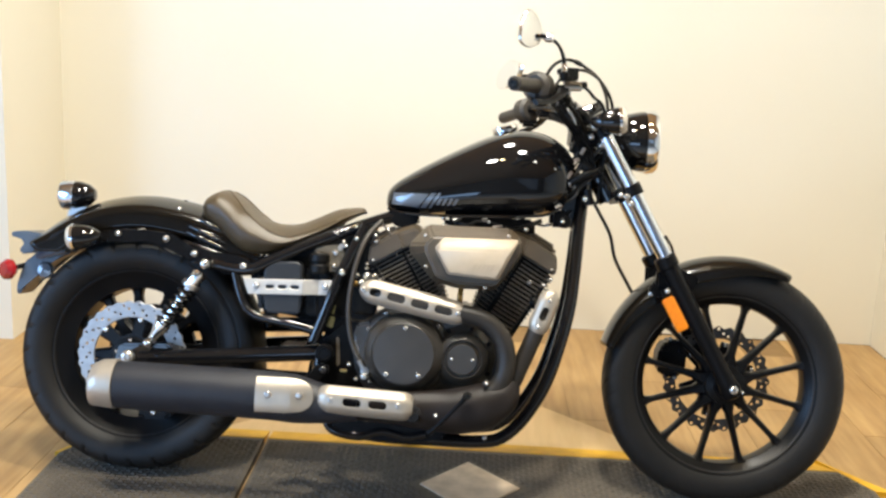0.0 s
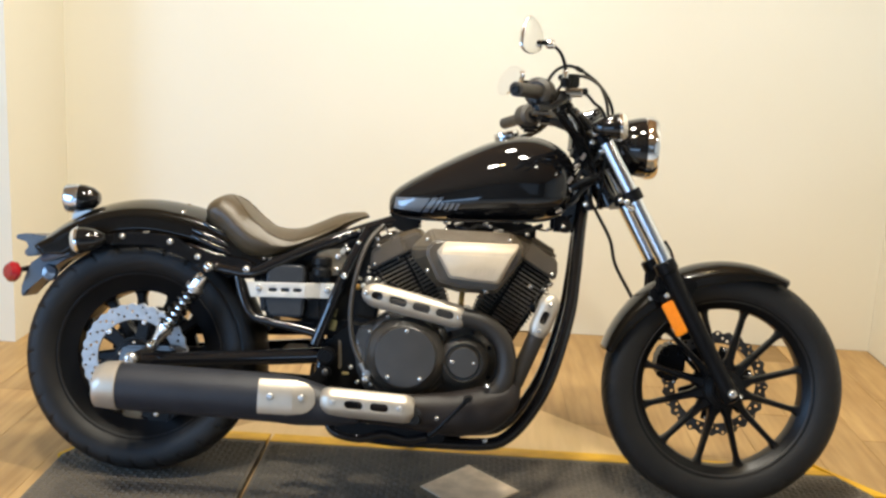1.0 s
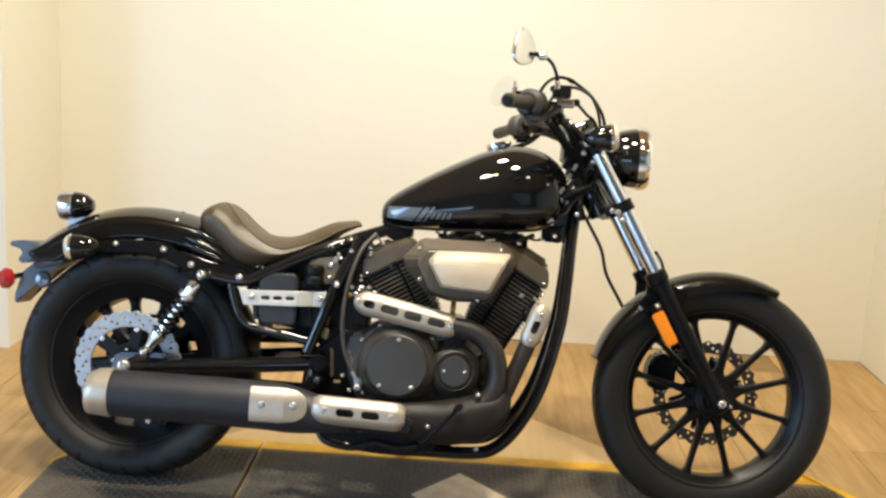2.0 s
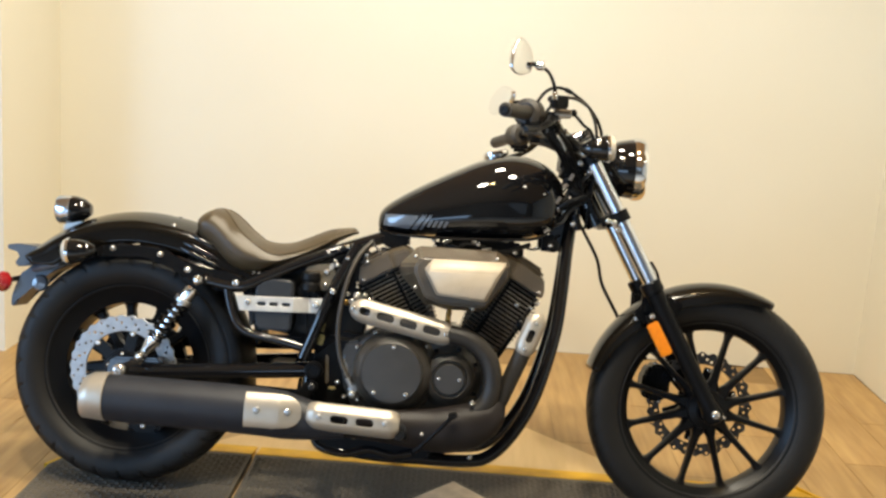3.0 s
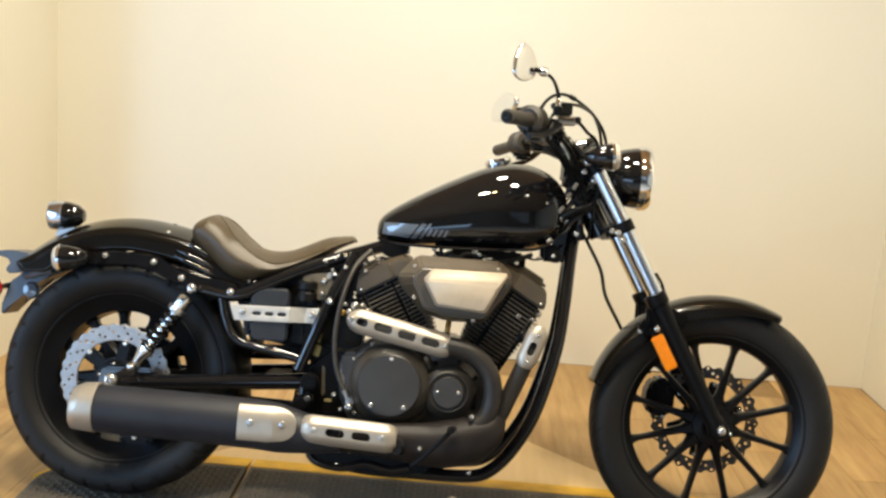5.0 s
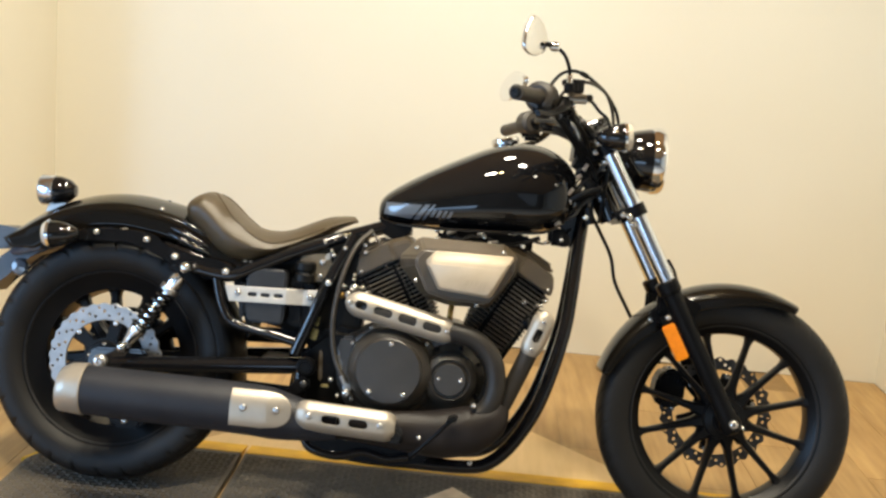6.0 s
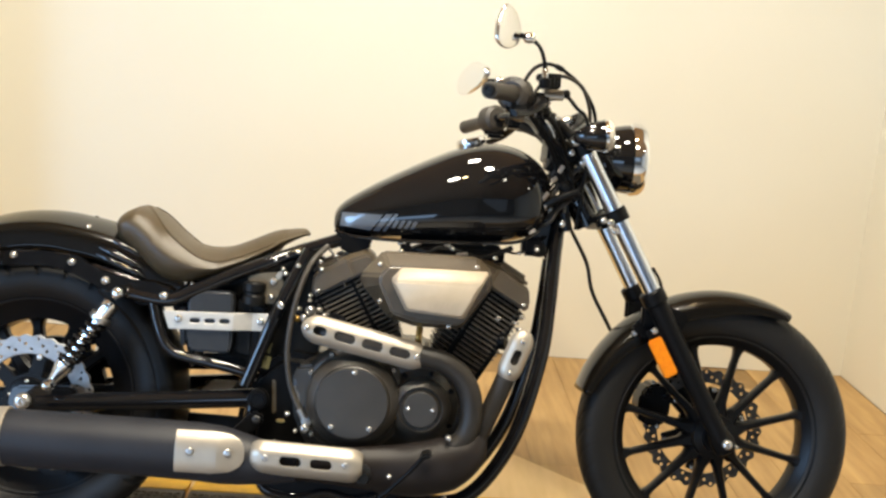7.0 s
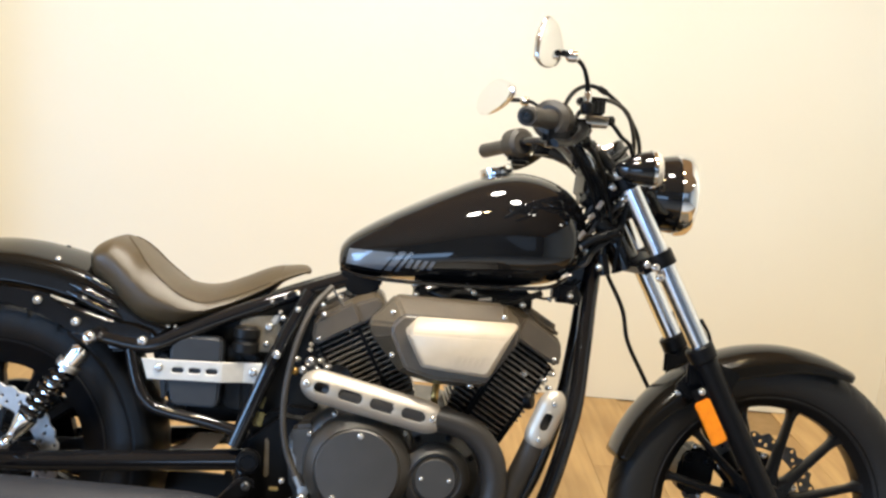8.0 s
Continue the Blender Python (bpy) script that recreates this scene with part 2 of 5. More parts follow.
def tube(pts, r, seg=12, n=8, curve=True, bm=None, flat=1.0):
    """A tube along a path; r one radius or one for each point."""
    path = smooth_path(pts, n) if curve and len(pts) > 2 else [Vector(q) for q in pts]
    m = len(path)
    if isinstance(r, (int, float)):
        rs = [r] * m
    else:
        rs = [float(q) for q in np.interp(np.linspace(0, len(r) - 1, m), range(len(r)), r)]
    rings, side = [], None
    for i, q in enumerate(path):
        d = (path[min(i + 1, m - 1)] - path[max(i - 1, 0)]).normalized()
        if side is None:
            side = d.cross(Vector((0, 1, 0)))
            if side.length < 0.1:
                side = d.cross(Vector((1, 0, 0)))
        side = (side - d * side.dot(d)).normalized()
        up = d.cross(side)
        rings.append([q + rs[i] * (math.cos(a) * side + flat * math.sin(a) * up) for a in (2 * math.pi * k / seg for k in range(seg))])
    return loft(rings, bm)


def lathe(profile, centre, axis="y", seg=40, bm=None, closed=False, direction=None):
    """Turn a profile of (radius, height) about an axis."""
    d = Vector(direction).normalized() if direction else {"x": Vector((1, 0, 0)), "y": Vector((0, 1, 0)), "z": Vector((0, 0, 1))}[axis]
    u = d.orthogonal().normalized()
    if axis == "y" and not direction:
        u = Vector((1, 0, 0))
    w = d.cross(u)
    c = Vector(centre)
    rings = [[c + d * h + r * (math.cos(a) * u + math.sin(a) * w) for a in (2 * math.pi * k / seg for k in range(seg))] for r, h in profile]
    return loft(rings, bm, closed=closed)


def prism(outline, y0, y1, bevel=0.004, segments=2, bm=None):
    """A side-view outline of (x, z) given thickness from y0 to y1, with rounded edges."""
    fresh = bmesh.new()
    lo = [fresh.verts.new((x, y0, z)) for x, z in outline]
    hi = [fresh.verts.new((x, y1, z)) for x, z in outline]
    n = len(lo)
    fresh.faces.new(lo)
    fresh.faces.new(hi[::-1])
    for i in range(n):
        fresh.faces.new((lo[i], hi[i], hi[(i + 1) % n], lo[(i + 1) % n]))
    if bevel:
        bmesh.ops.bevel(fresh, geom=fresh.edges[:], offset=bevel, segments=segments, affect="EDGES", clamp_overlap=True)
    return fresh


def faceted(rings, bevel, segments=2):
    bm = loft(rings)
    bmesh.ops.recalc_face_normals(bm, faces=bm.faces[:])
    sharp = [e for e in bm.edges if len(e.link_faces) == 2 and e.calc_face_angle() > 0.2]
    bmesh.ops.bevel(bm, geom=sharp, offset=bevel, segments=segments, affect="EDGES", clamp_overlap=True)
    return bm


def box(centre, size, bevel=0.004, m=None, segments=2):
    bm = bmesh.new()
    bmesh.ops.create_cube(bm, size=1, matrix=Matrix.Diagonal((*size, 1)))
    if bevel:
        bmesh.ops.bevel(bm, geom=bm.edges[:], offset=bevel, segments=segments, affect="EDGES", clamp_overlap=True)
    bmesh.ops.transform(bm, matrix=Matrix.Translation(centre) @ (m or Matrix.Identity(4)), verts=bm.verts[:])
    return bm


def capsule(u, v, cu, cv, half, r):
    """Signed distance to a slot with round ends."""
    return math.hypot(max(abs(u - cu) - half, 0), v - cv) - r


def perforated(nu, nv, u0, u1, v0, v1, place, holes, wrap=False):
    """A sheet with holes: a grid in (u, v), cells inside a hole left out, its rim drawn to the hole's edge."""
    bm = bmesh.new()
    du, dv = (u1 - u0) / nu, (v1 - v0) / nv
    pu = np.linspace(u0, u1, nu + 1)
    pv = np.linspace(v0, v1, nv + 1)
    grid = {}
    for i in range(nu + (0 if wrap else 1)):
        for j in range(nv + 1):
            u, v = pu[i], pv[j]
            for _ in range(2):
                d = holes(u, v)
                if abs(d) < 0.62 * max(du, dv) and 0 < j < nv:
                    e = 1e-5
                    gu, gv = (holes(u + e, v) - d) / e, (holes(u, v + e) - d) / e
                    g = math.hypot(gu, gv) or 1
                    u, v = u - d * gu / g / g, v - d * gv / g / g
            grid[i, j] = bm.verts.new(place(u, v))
    for i in range(nu):
        k = (i + 1) % nu if wrap else i + 1
        for j in range(nv):
            if holes(pu[i] + du / 2, pv[j] + dv / 2) > 0:
                try:
                    bm.faces.new((grid[i, j], grid[k, j], grid[k, j + 1], grid[i, j + 1]))
                except ValueError:
                    pass
    loose = [v for v in bm.verts if not v.link_faces]
    bmesh.ops.delete(bm, geom=loose, context="VERTS")
    return bm


def bolt(parent, at, r=0.008, h=0.006, axis=(0, -1, 0), mat=None, name="bolt"):
    """A domed bolt head with a socket."""
    bm = lathe([(r, 0), (r, h * 0.35), (r * 0.90, h * 0.68), (r * 0.68, h * 0.92), (r * 0.42, h), (r * 0.34, h * 0.98), (r * 0.32, h * 0.5)], at, direction=axis, seg=16)
    return part(name, bm, mat or BOLT, parent)


# ---------------------------------------------------------------- the room
WALL_BACK, WALL_RIGHT, PIER_X, PIER_Y = 1.62, 2.565, -0.815, 1.075


def wall(name, lo, hi, label, mat=None):
    c = [(a + b) / 2 for a, b in zip(lo, hi)]
    s = [b - a for a, b in zip(lo, hi)]
    return tagged(part(name, box(c, s, 0), mat or WALL, smooth=0), label, "wall", kind="structure")


wall("wall_north", (PIER_X, WALL_BACK, FLOOR_Z), (WALL_RIGHT, WALL_BACK + 0.12, CEILING_Z), "plain cream painted wall behind the motorcycle")
wall("wall_east", (WALL_RIGHT, -0.30, FLOOR_Z), (WALL_RIGHT + 0.12, WALL_BACK + 0.12, CEILING_Z), "plain cream painted side wall of the bay")
wall("wall_far_east", (4.4, -7.12, FLOOR_Z), (4.52, -0.30, CEILING_Z), "plain cream painted wall of the wider room")
# Unseen return wall, added where the room widens beyond the bay.
wall("wall_return", (WALL_RIGHT + 0.12, -0.30, FLOOR_Z), (4.52, -0.18, CEILING_Z), "plain grey return wall added out of view, toned for reflections", FARWALL)
wall("wall_pier", (-3.4, PIER_Y, FLOOR_Z), (PIER_X, WALL_BACK + 0.12, CEILING_Z), "cream painted wall pier beside the motorcycle bay")
wall("wall_west", (-3.52, -7.12, FLOOR_Z), (-3.4, PIER_Y, CEILING_Z), "plain cream painted wall at the side")
wall("wall_south", (-3.4, -7.12, FLOOR_Z), (4.4, -7.0, CEILING_Z), "plain grey wall out of view, toned for what the tank reflects", FARWALL)
tagged(part("ceiling", box((0.5, -2.7, CEILING_Z + 0.06), (8.1, 8.9, 0.12), 0), CEILING, smooth=0), "plain ceiling out of view, amber so that reflections turn warm", "ceiling", kind="structure")
floor = tagged(part("floor", box((0.5, -2.7, FLOOR_Z - 0.056), (8.1, 8.9, 0.1), 0), SEAM, smooth=0), "warm brown wood plank floor", "floor", kind="structure")

tagged(part("floor_south", box((0.5, -4.1, FLOOR_Z - 0.002), (7.8, 5.8, 0.006), 0), CONCRETE, smooth=0), "blue-grey floor out of view, added to bounce cool light upward", "floor", kind="structure")

# ---------------------------------------------------------------- the mat
MAT_BACK, MAT_FRONT, MAT_LEFT, MAT_RIGHT = 0.335, -0.95, -0.245, 2.05
JOINT = 0.305


def slab(outline, z0, z1, bevel):
    bm = bmesh.new()
    lo = [bm.verts.new((x, y, z0)) for x, y in outline]
    hi = [bm.verts.new((x, y, z1)) for x, y in outline]
    n = len(lo)
    bm.faces.new(lo[::-1])
    top = bm.faces.new(hi)
    for i in range(n):
        bm.faces.new((lo[i], lo[(i + 1) % n], hi[(i + 1) % n], hi[i]))
    if bevel:
        bmesh.ops.bevel(bm, geom=list(top.edges), offset=bevel, segments=2, affect="EDGES", clamp_overlap=True)
    return bm


def lugs(x0, x1, y0, y1, skip):
    """Rows of small raised bars, turned by turns to both sides."""
    verts, faces = [], []
    pitch = 0.0165
    for i in range(int((x1 - x0) / pitch)):
        for j in range(int((y1 - y0) / pitch)):
            x, y = x0 + (i + 0.5) * pitch, y0 + (j + 0.5) * pitch
            if skip(x, y):
                continue
            a = radians(25 if (i + j) % 2 else -25)
            ca, sa = math.cos(a), math.sin(a)
            k = len(verts)
            for l, w, z in ((0.0072, 0.0034, 0.0), (0.0056, 0.0018, 0.0034)):
                for p, q in ((-l, -w), (l, -w), (l, w), (-l, w)):
                    verts.append((x + p * ca - q * sa, y + p * sa + q * ca, z))
            faces += [(k + 4, k + 5, k + 6, k + 7)] + [(k + n, k + (n + 1) % 4, k + 4 + (n + 1) % 4, k + 4 + n) for n in range(4)]
    me = bpy.data.meshes.new("raised_tread")
    me.from_pydata(verts, [], faces)
    me.materials.append(MAT)
    return me


YELLOW_W = 0.085


def floor_mat(x0, x1, cut_left, cut_right, label):
    root = new("floor_mat")
    yb = MAT_BACK - YELLOW_W
    inner = [(x0, MAT_FRONT), (x1, MAT_FRONT)]
    inner += [(x1, 0.13), (x1 - 0.065, yb)] if cut_right else [(x1, yb)]
    inner += [(x0 + 0.08, yb), (x0, 0.07)] if cut_left else [(x0, yb)]
    part("mat_base", slab(inner, FLOOR_Z, -0.003, 0.002), MAT, root, smooth=0)
    edge = [(x0 + (0.082 if cut_left else 0), yb + 0.002), (x1 - (0.067 if cut_right else 0), yb + 0.002),
            (x1 - (0.11 if cut_right else 0), MAT_BACK), (x0 + (0.115 if cut_left else 0), MAT_BACK)]
    bm = slab(edge, FLOOR_Z, -0.003, 0)
    for v in bm.verts:
        if v.co.y > MAT_BACK - 0.001 and v.co.z > FLOOR_Z + 0.001:
            v.co.z = FLOOR_Z + 0.006
    part("yellow_border", bm, YELLOW, root, "sloping yellow rubber border", smooth=0)
    if cut_right:
        bm = slab([(x1 + 0.002, 0.13), (x1 + 0.05, 0.13), (x1 - 0.106, MAT_BACK), (x1 - 0.064, yb + 0.002)], FLOOR_Z, -0.004, 0)
        part("yellow_border", bm, YELLOW, root, smooth=0)
    if cut_left:
        bm = slab([(x0 + 0.002, 0.072), (x0 + 0.08, yb + 0.002), (x0 + 0.113, MAT_BACK), (x0 - 0.012, 0.072)], FLOOR_Z, -0.004, 0)
        part("yellow_border", bm, YELLOW, root, smooth=0)

    def skip(x, y):
        if abs(x - 0.91) + abs(y - 0.005) < 0.168:
            return True
        if cut_left and y > 0.07 and x < x0 + 0.01 + 0.08 * (y - 0.07) / 0.18:
            return True
        return cut_right and y > 0.12 and x > x1 - 0.01 - 0.065 * (y - 0.13) / 0.12
    ob = new("raised_tread", lugs(x0 + 0.008, x1 - 0.008, MAT_FRONT + 0.01, yb - 0.004, skip))
    ob.parent = root
    ob.location.z = -0.0031
    ob["kind"] = "stuff"
    return tagged(root, label, "mat", group="rubber floor mats")


floor_mat(MAT_LEFT, JOINT - 0.006, True, False, "black studded rubber mat with yellow border under the rear wheel")
floor_mat(JOINT + 0.006, MAT_RIGHT, False, True, "black studded rubber mat with yellow border under the engine")
tagged(part("diamond_inlay", slab([(0.91, -0.15), (1.047, 0.008), (0.905, 0.160), (0.775, 0.0)], -0.0025, 0.0012, 0.001), INLAY, smooth=0),
       "pale beige diamond-shaped board set in the black mat", "inlay")

tagged(part("floor_panel", slab([(0.10, 0.30), (1.53, 0.30), (0.80, 1.03)], FLOOR_Z - 0.002, FLOOR_Z + 0.0015, 0.001), PALE, smooth=0),
       "pale wooden floor panel laid askew behind the mat", "floor panel", kind="structure")

# ---------------------------------------------------------------- the motorcycle
LEAN = 11.08
moto = new("motorcycle")
moto.matrix_world = Matrix.Translation((0, 0, 0.002)) @ Matrix.Rotation(radians(-LEAN), 4, "X")
tagged(moto, "black cruiser motorcycle leaning on its side stand on the mat", "motorcycle")

RX, RZ, RR = 0.0, 0.316, 0.315
FX, FZ, FR = 1.572, 0.319, 0.322


def tyre_mesh(cx, cz, profile, sipes, slant, cut=0.006, share_cut=0.17, seg=480):
    """Turned tyre with slanted grooves cut into its shoulders."""
    n = len(profile)
    rings = []
    for k in range(seg):
        a = 2 * math.pi * k / seg
        ring = []
        for i, (r, y) in enumerate(profile):
            s = y / max(p[1] for p in profile)
            ph = (k / seg * sipes + slant * abs(s) + (0.5 if s > 0 else 0)) % 1.0
            deep = cut if 0.10 < abs(s) < 0.985 and r > profile[n // 2][0] - 0.034 and ph < share_cut else 0.0
            ring.append((cx + (r - deep) * math.cos(a), y, cz + (r - deep) * math.sin(a)))
        rings.append(ring)
    return loft(rings, closed=True)


def tyre_profile(bead_r, bead_y, bulge_r, bulge_y, crown_r, flat):
    """Closed cross-section, from bead over crown to bead and back inside."""
    pts = [(bead_r, -bead_y), (bead_r + 0.004, -bead_y - 0.003), (bead_r + 0.007, -bead_y - 0.0015), ((bead_r + bulge_r) / 2, -(bead_y * 0.35 + bulge_y * 0.65)), (bulge_r, -bulge_y)]
    for k in range(1, 36):
        a = math.pi * k / 36
        y = -bulge_y * math.cos(a)
        z = abs(math.sin(a)) ** flat
        pts.append((bulge_r + (crown_r - bulge_r) * z, y))
    pts += [(bulge_r, bulge_y), ((bead_r + bulge_r) / 2, bead_y * 0.35 + bulge_y * 0.65), (bead_r + 0.007, bead_y + 0.0015), (bead_r + 0.004, bead_y + 0.003), (bead_r, bead_y)]
    return pts


def wheel(name, cx, cz, lip, width, hub_w, prof, sipes, slant, phase, label, deep=0.025, fat=1.0, cut=0.006, share_cut=0.17, far=0.003):
    """Cast wheel: turned rim and hub, tyre and twelve spokes; far sets how deep the far end of the barrel is."""
    h = width / 2
    rim = [(lip, -h), (lip + 0.006, -h - 0.003), (lip + 0.008, -h), (lip - 0.001, -h + 0.012), (lip - 0.012, -h + 0.02), (lip - 0.014, 0), (lip - 0.012, h - 0.02),
           (lip - 0.001, h - 0.012), (lip + 0.008, h), (lip + 0.006, h + 0.003), (lip, h), (lip - 0.008, h - 0.006), (lip - deep + far, h - 0.008), (lip - deep, 0), (lip - deep + 0.003, -h + 0.02), (lip - 0.008, -h + 0.006)]
    bm = lathe(rim, (cx, 0, cz), seg=96, closed=True)
    lathe([(0.02, -hub_w), (0.032, -hub_w), (0.034, -hub_w + 0.012), (0.052, -0.045), (0.054, -0.03), (0.056, 0), (0.054, 0.03), (0.052, 0.045), (0.034, hub_w - 0.012), (0.032, hub_w), (0.02, hub_w)], (cx, 0, cz), seg=40, bm=bm)
    w = part(name, bm, RIM, moto, label)
    part("tyre", tyre_mesh(cx, cz, prof, sipes, slant, cut, share_cut), RUBBER, w, "black rubber tyre with slanted grooves", smooth=30)
    rings = []
    spread = [(0.030, 0.019, 0.028), (0.055, 0.0195, 0.026), (0.08, 0.0105, 0.019), (0.13, 0.0080, 0.016), (lip - deep - 0.020, 0.0072, 0.015), (lip - deep - 0.006, 0.0092, 0.017), (lip - deep + 0.001, 0.0135, 0.019), (lip - deep + 0.007, 0.019, 0.022)]
    for r, b, d in spread:
        b *= fat
        rings.append([(r, d * 0.6, b), (r, d, b * 0.55), (r, d, -b * 0.55), (r, d * 0.6, -b), (r, -d * 0.6, -b), (r, -d, -b * 0.55), (r, -d, b * 0.55), (r, -d * 0.6, b)])
    first = part("spoke", loft(rings), RIM, w, loc=(cx, 0, cz), rot=(0, radians(-phase), 0))
    for k in range(1, 12):
        share("spoke", first, w, (cx, 0, cz), (0, radians(-phase - 30 * k), 0))
    return w


front = wheel("front_wheel", FX, FZ, 0.236, 0.075, 0.062, tyre_profile(0.232, 0.036, 0.272, 0.051, FR, 0.62), 42, 1.3, 76, "black cast twelve-spoke front wheel", cut=0.003, share_cut=0.10)
rear = wheel("rear_wheel", RX, RZ, 0.222, 0.105, 0.075, tyre_profile(0.219, 0.052, 0.262, 0.076, RR, 0.50), 28, 1.1, 66, "black cast rear wheel", 0.050, 1.6, cut=0.008, share_cut=0.16, far=-0.002)


def brake_disc(parent, cx, cz, y, r0, r1, petals, mat, label, hole_r=0.0030, wave=0.0034, rows=3):
    nu, nv = 420, 14

    def place(u, v):
        a, s = u / r1, (v - r0) / (r1 - r0)
        r = v + wave * s * math.cos(petals * a)
        return (cx + r * math.cos(a), y, cz + r * math.sin(a))
    pitch = 2 * math.pi * r1 / (petals * rows)

    def holes(u, v):
        k = u / pitch
        d = 1.0
        for i in (math.floor(k), math.floor(k) + 1):
            vv = r0 + (r1 - r0) * (0.26, 0.52, 0.78)[i % 3]
            d = min(d, math.hypot((u - i * pitch) * vv / r1, v - vv) - hole_r)
        return d
    return part("brake_disc", perforated(nu, nv, 0, 2 * math.pi * r1, r0, r1, place, holes, wrap=True), mat, parent, label, solid=0.004, smooth=30)


def carrier(parent, cx, cz, y, r0, r1, arms, mat):
    """Spider between hub and disc."""
    ob = part("disc_carrier", lathe([(0.022, -0.006), (r0, -0.006), (r0, 0.006), (0.022, 0.006)], (cx, y, cz), seg=40), mat, parent)
    arm = None
    for k in range(arms):
        a = 2 * math.pi * (k + 0.3) / arms
        if arm is None:
            arm = part("carrier_arm", prism([(r0 - 0.01, -0.016), (r1 + 0.006, -0.014), (r1 + 0.006, 0.014), (r0 - 0.01, 0.016)], -0.005, 0.005, 0.002), mat, parent, loc=(cx, y, cz), rot=(0, -a, 0))
        else:
            share("carrier_arm", arm, parent, (cx, y, cz), (0, -a, 0))
    for k in range(arms):
        a = 2 * math.pi * (k + 0.3) / arms
        bolt(parent, (cx + r1 * math.cos(a), y - 0.005, cz + r1 * math.sin(a)), 0.0075, 0.005)
    return ob


brake_disc(rear, RX, RZ, -0.088, 0.100, 0.1425, 30, DISC, "perforated steel brake disc with a wavy rim", 0.0030, 0.0021, 2)
carrier(rear, RX, RZ, -0.086, 0.056, 0.096, 6, RIM)
brake_disc(front, FX, FZ, 0.068, 0.112, 0.143, 28, DARKDISC, "perforated steel brake disc with a wavy rim", 0.0042, 0.0036, 2)
part("hub_cover", lathe([(0.018, -0.004), (0.030, -0.004), (0.034, 0.0), (0.046, 0.002), (0.050, 0.008), (0.050, 0.020)], (RX, -0.098, RZ), seg=40), SATIN, rear)
for k in range(5):
    bolt(rear, (0.040 * math.cos(1.2566 * k + 0.4), -0.096, RZ + 0.040 * math.sin(1.2566 * k + 0.4)), 0.005, 0.006)
carrier(front, FX, FZ, 0.064, 0.066, 0.098, 6, SATIN)

# --- fork
FORK = Vector((-0.495, 0, 0.869))


def on_fork(d, y, off=0.0):
    """A point d metres up the fork leg from the axle, off metres ahead of it."""
    return Vector((FX, y, FZ)) + FORK * d + Vector((0.869, 0, 0.495)) * off


for s in (-1, 1):
    y = 0.103 * s
    part("fork_tube", tube([on_fork(0.30, y), on_fork(0.752, y)], 0.0205, 28, curve=False), FORKTUBE, moto, "polished chrome fork tube")
    sl = lathe([(0.012, -0.026), (0.024, -0.02), (0.028, 0.0), (0.0225, 0.03), (0.0225, 0.10), (0.0235, 0.30), (0.0245, 0.352), (0.029, 0.356), (0.029, 0.382), (0.025, 0.386), (0.021, 0.386)],
               on_fork(0, y, -0.003), direction=FORK, seg=28)
    slider = part("fork_slider", sl, SATIN, moto, "satin black lower fork leg")
    part("fender_bracket", box(on_fork(0.33, y * 0.86, -0.022), (0.05, 0.02, 0.05), 0.006), SATIN, slider)
    part("hose_guide", tube([on_fork(0.37, y, 0.020), on_fork(0.40, y, 0.026), on_fork(0.432, y, 0.024)], 0.0035, 8), SATIN, slider)
part("front_axle", lathe([(0.0085, -0.127), (0.010, -0.126), (0.010, 0.126), (0.012, 0.13), (0.008, 0.135)], (FX, 0, FZ), seg=20), BOLT, moto, "bright metal axle bolt")
bolt(moto, (FX + 0.024, -0.118, FZ - 0.006), 0.005, 0.012)
bolt(moto, (FX, -0.128, FZ), 0.0115, 0.012)
for d, w, t in ((0.574, 0.112, 0.030), (0.742, 0.112, 0.028)):
    cl = box(on_fork(d, 0, -0.022), (0.058, 2 * w, t), 0.008, Matrix.Rotation(radians(-29.7), 4, "Y"))
    clamp = part("triple_clamp", cl, SATIN, moto, "black fork clamp")
    for s in (-1, 1):
        part("clamp_ring", tube([on_fork(d - t / 2, 0.103 * s), on_fork(d + t / 2, 0.103 * s)], 0.0262, 24, curve=False), SATIN, clamp)
        bolt(clamp, on_fork(d + 0.004, -0.118 if s < 0 else 0.09, -0.034), 0.008, 0.008)
part("steering_head", tube([on_fork(0.575, 0, -0.05), on_fork(0.76, 0, -0.05)], 0.031, 20, curve=False), FRAME, moto)
for k in (0, 1):
    bolt(moto, on_fork(0.546 + 0.022 * k, -0.132, -0.024), 0.0085, 0.007)

# reflector on its bracket
brk = Matrix.Rotation(radians(-29.7), 4, "Y")
part("side_reflector", box(on_fork(0.240, -0.119, -0.045), (0.033, 0.008, 0.094), 0.003, brk), ORANGE, moto, "bright amber plastic side reflector")
part("reflector_bracket", box(on_fork(0.25, -0.112, -0.036), (0.036, 0.006, 0.12), 0.002, brk), SATIN, moto)
bolt(moto, on_fork(0.302, -0.116, -0.036), 0.0075, 0.006)

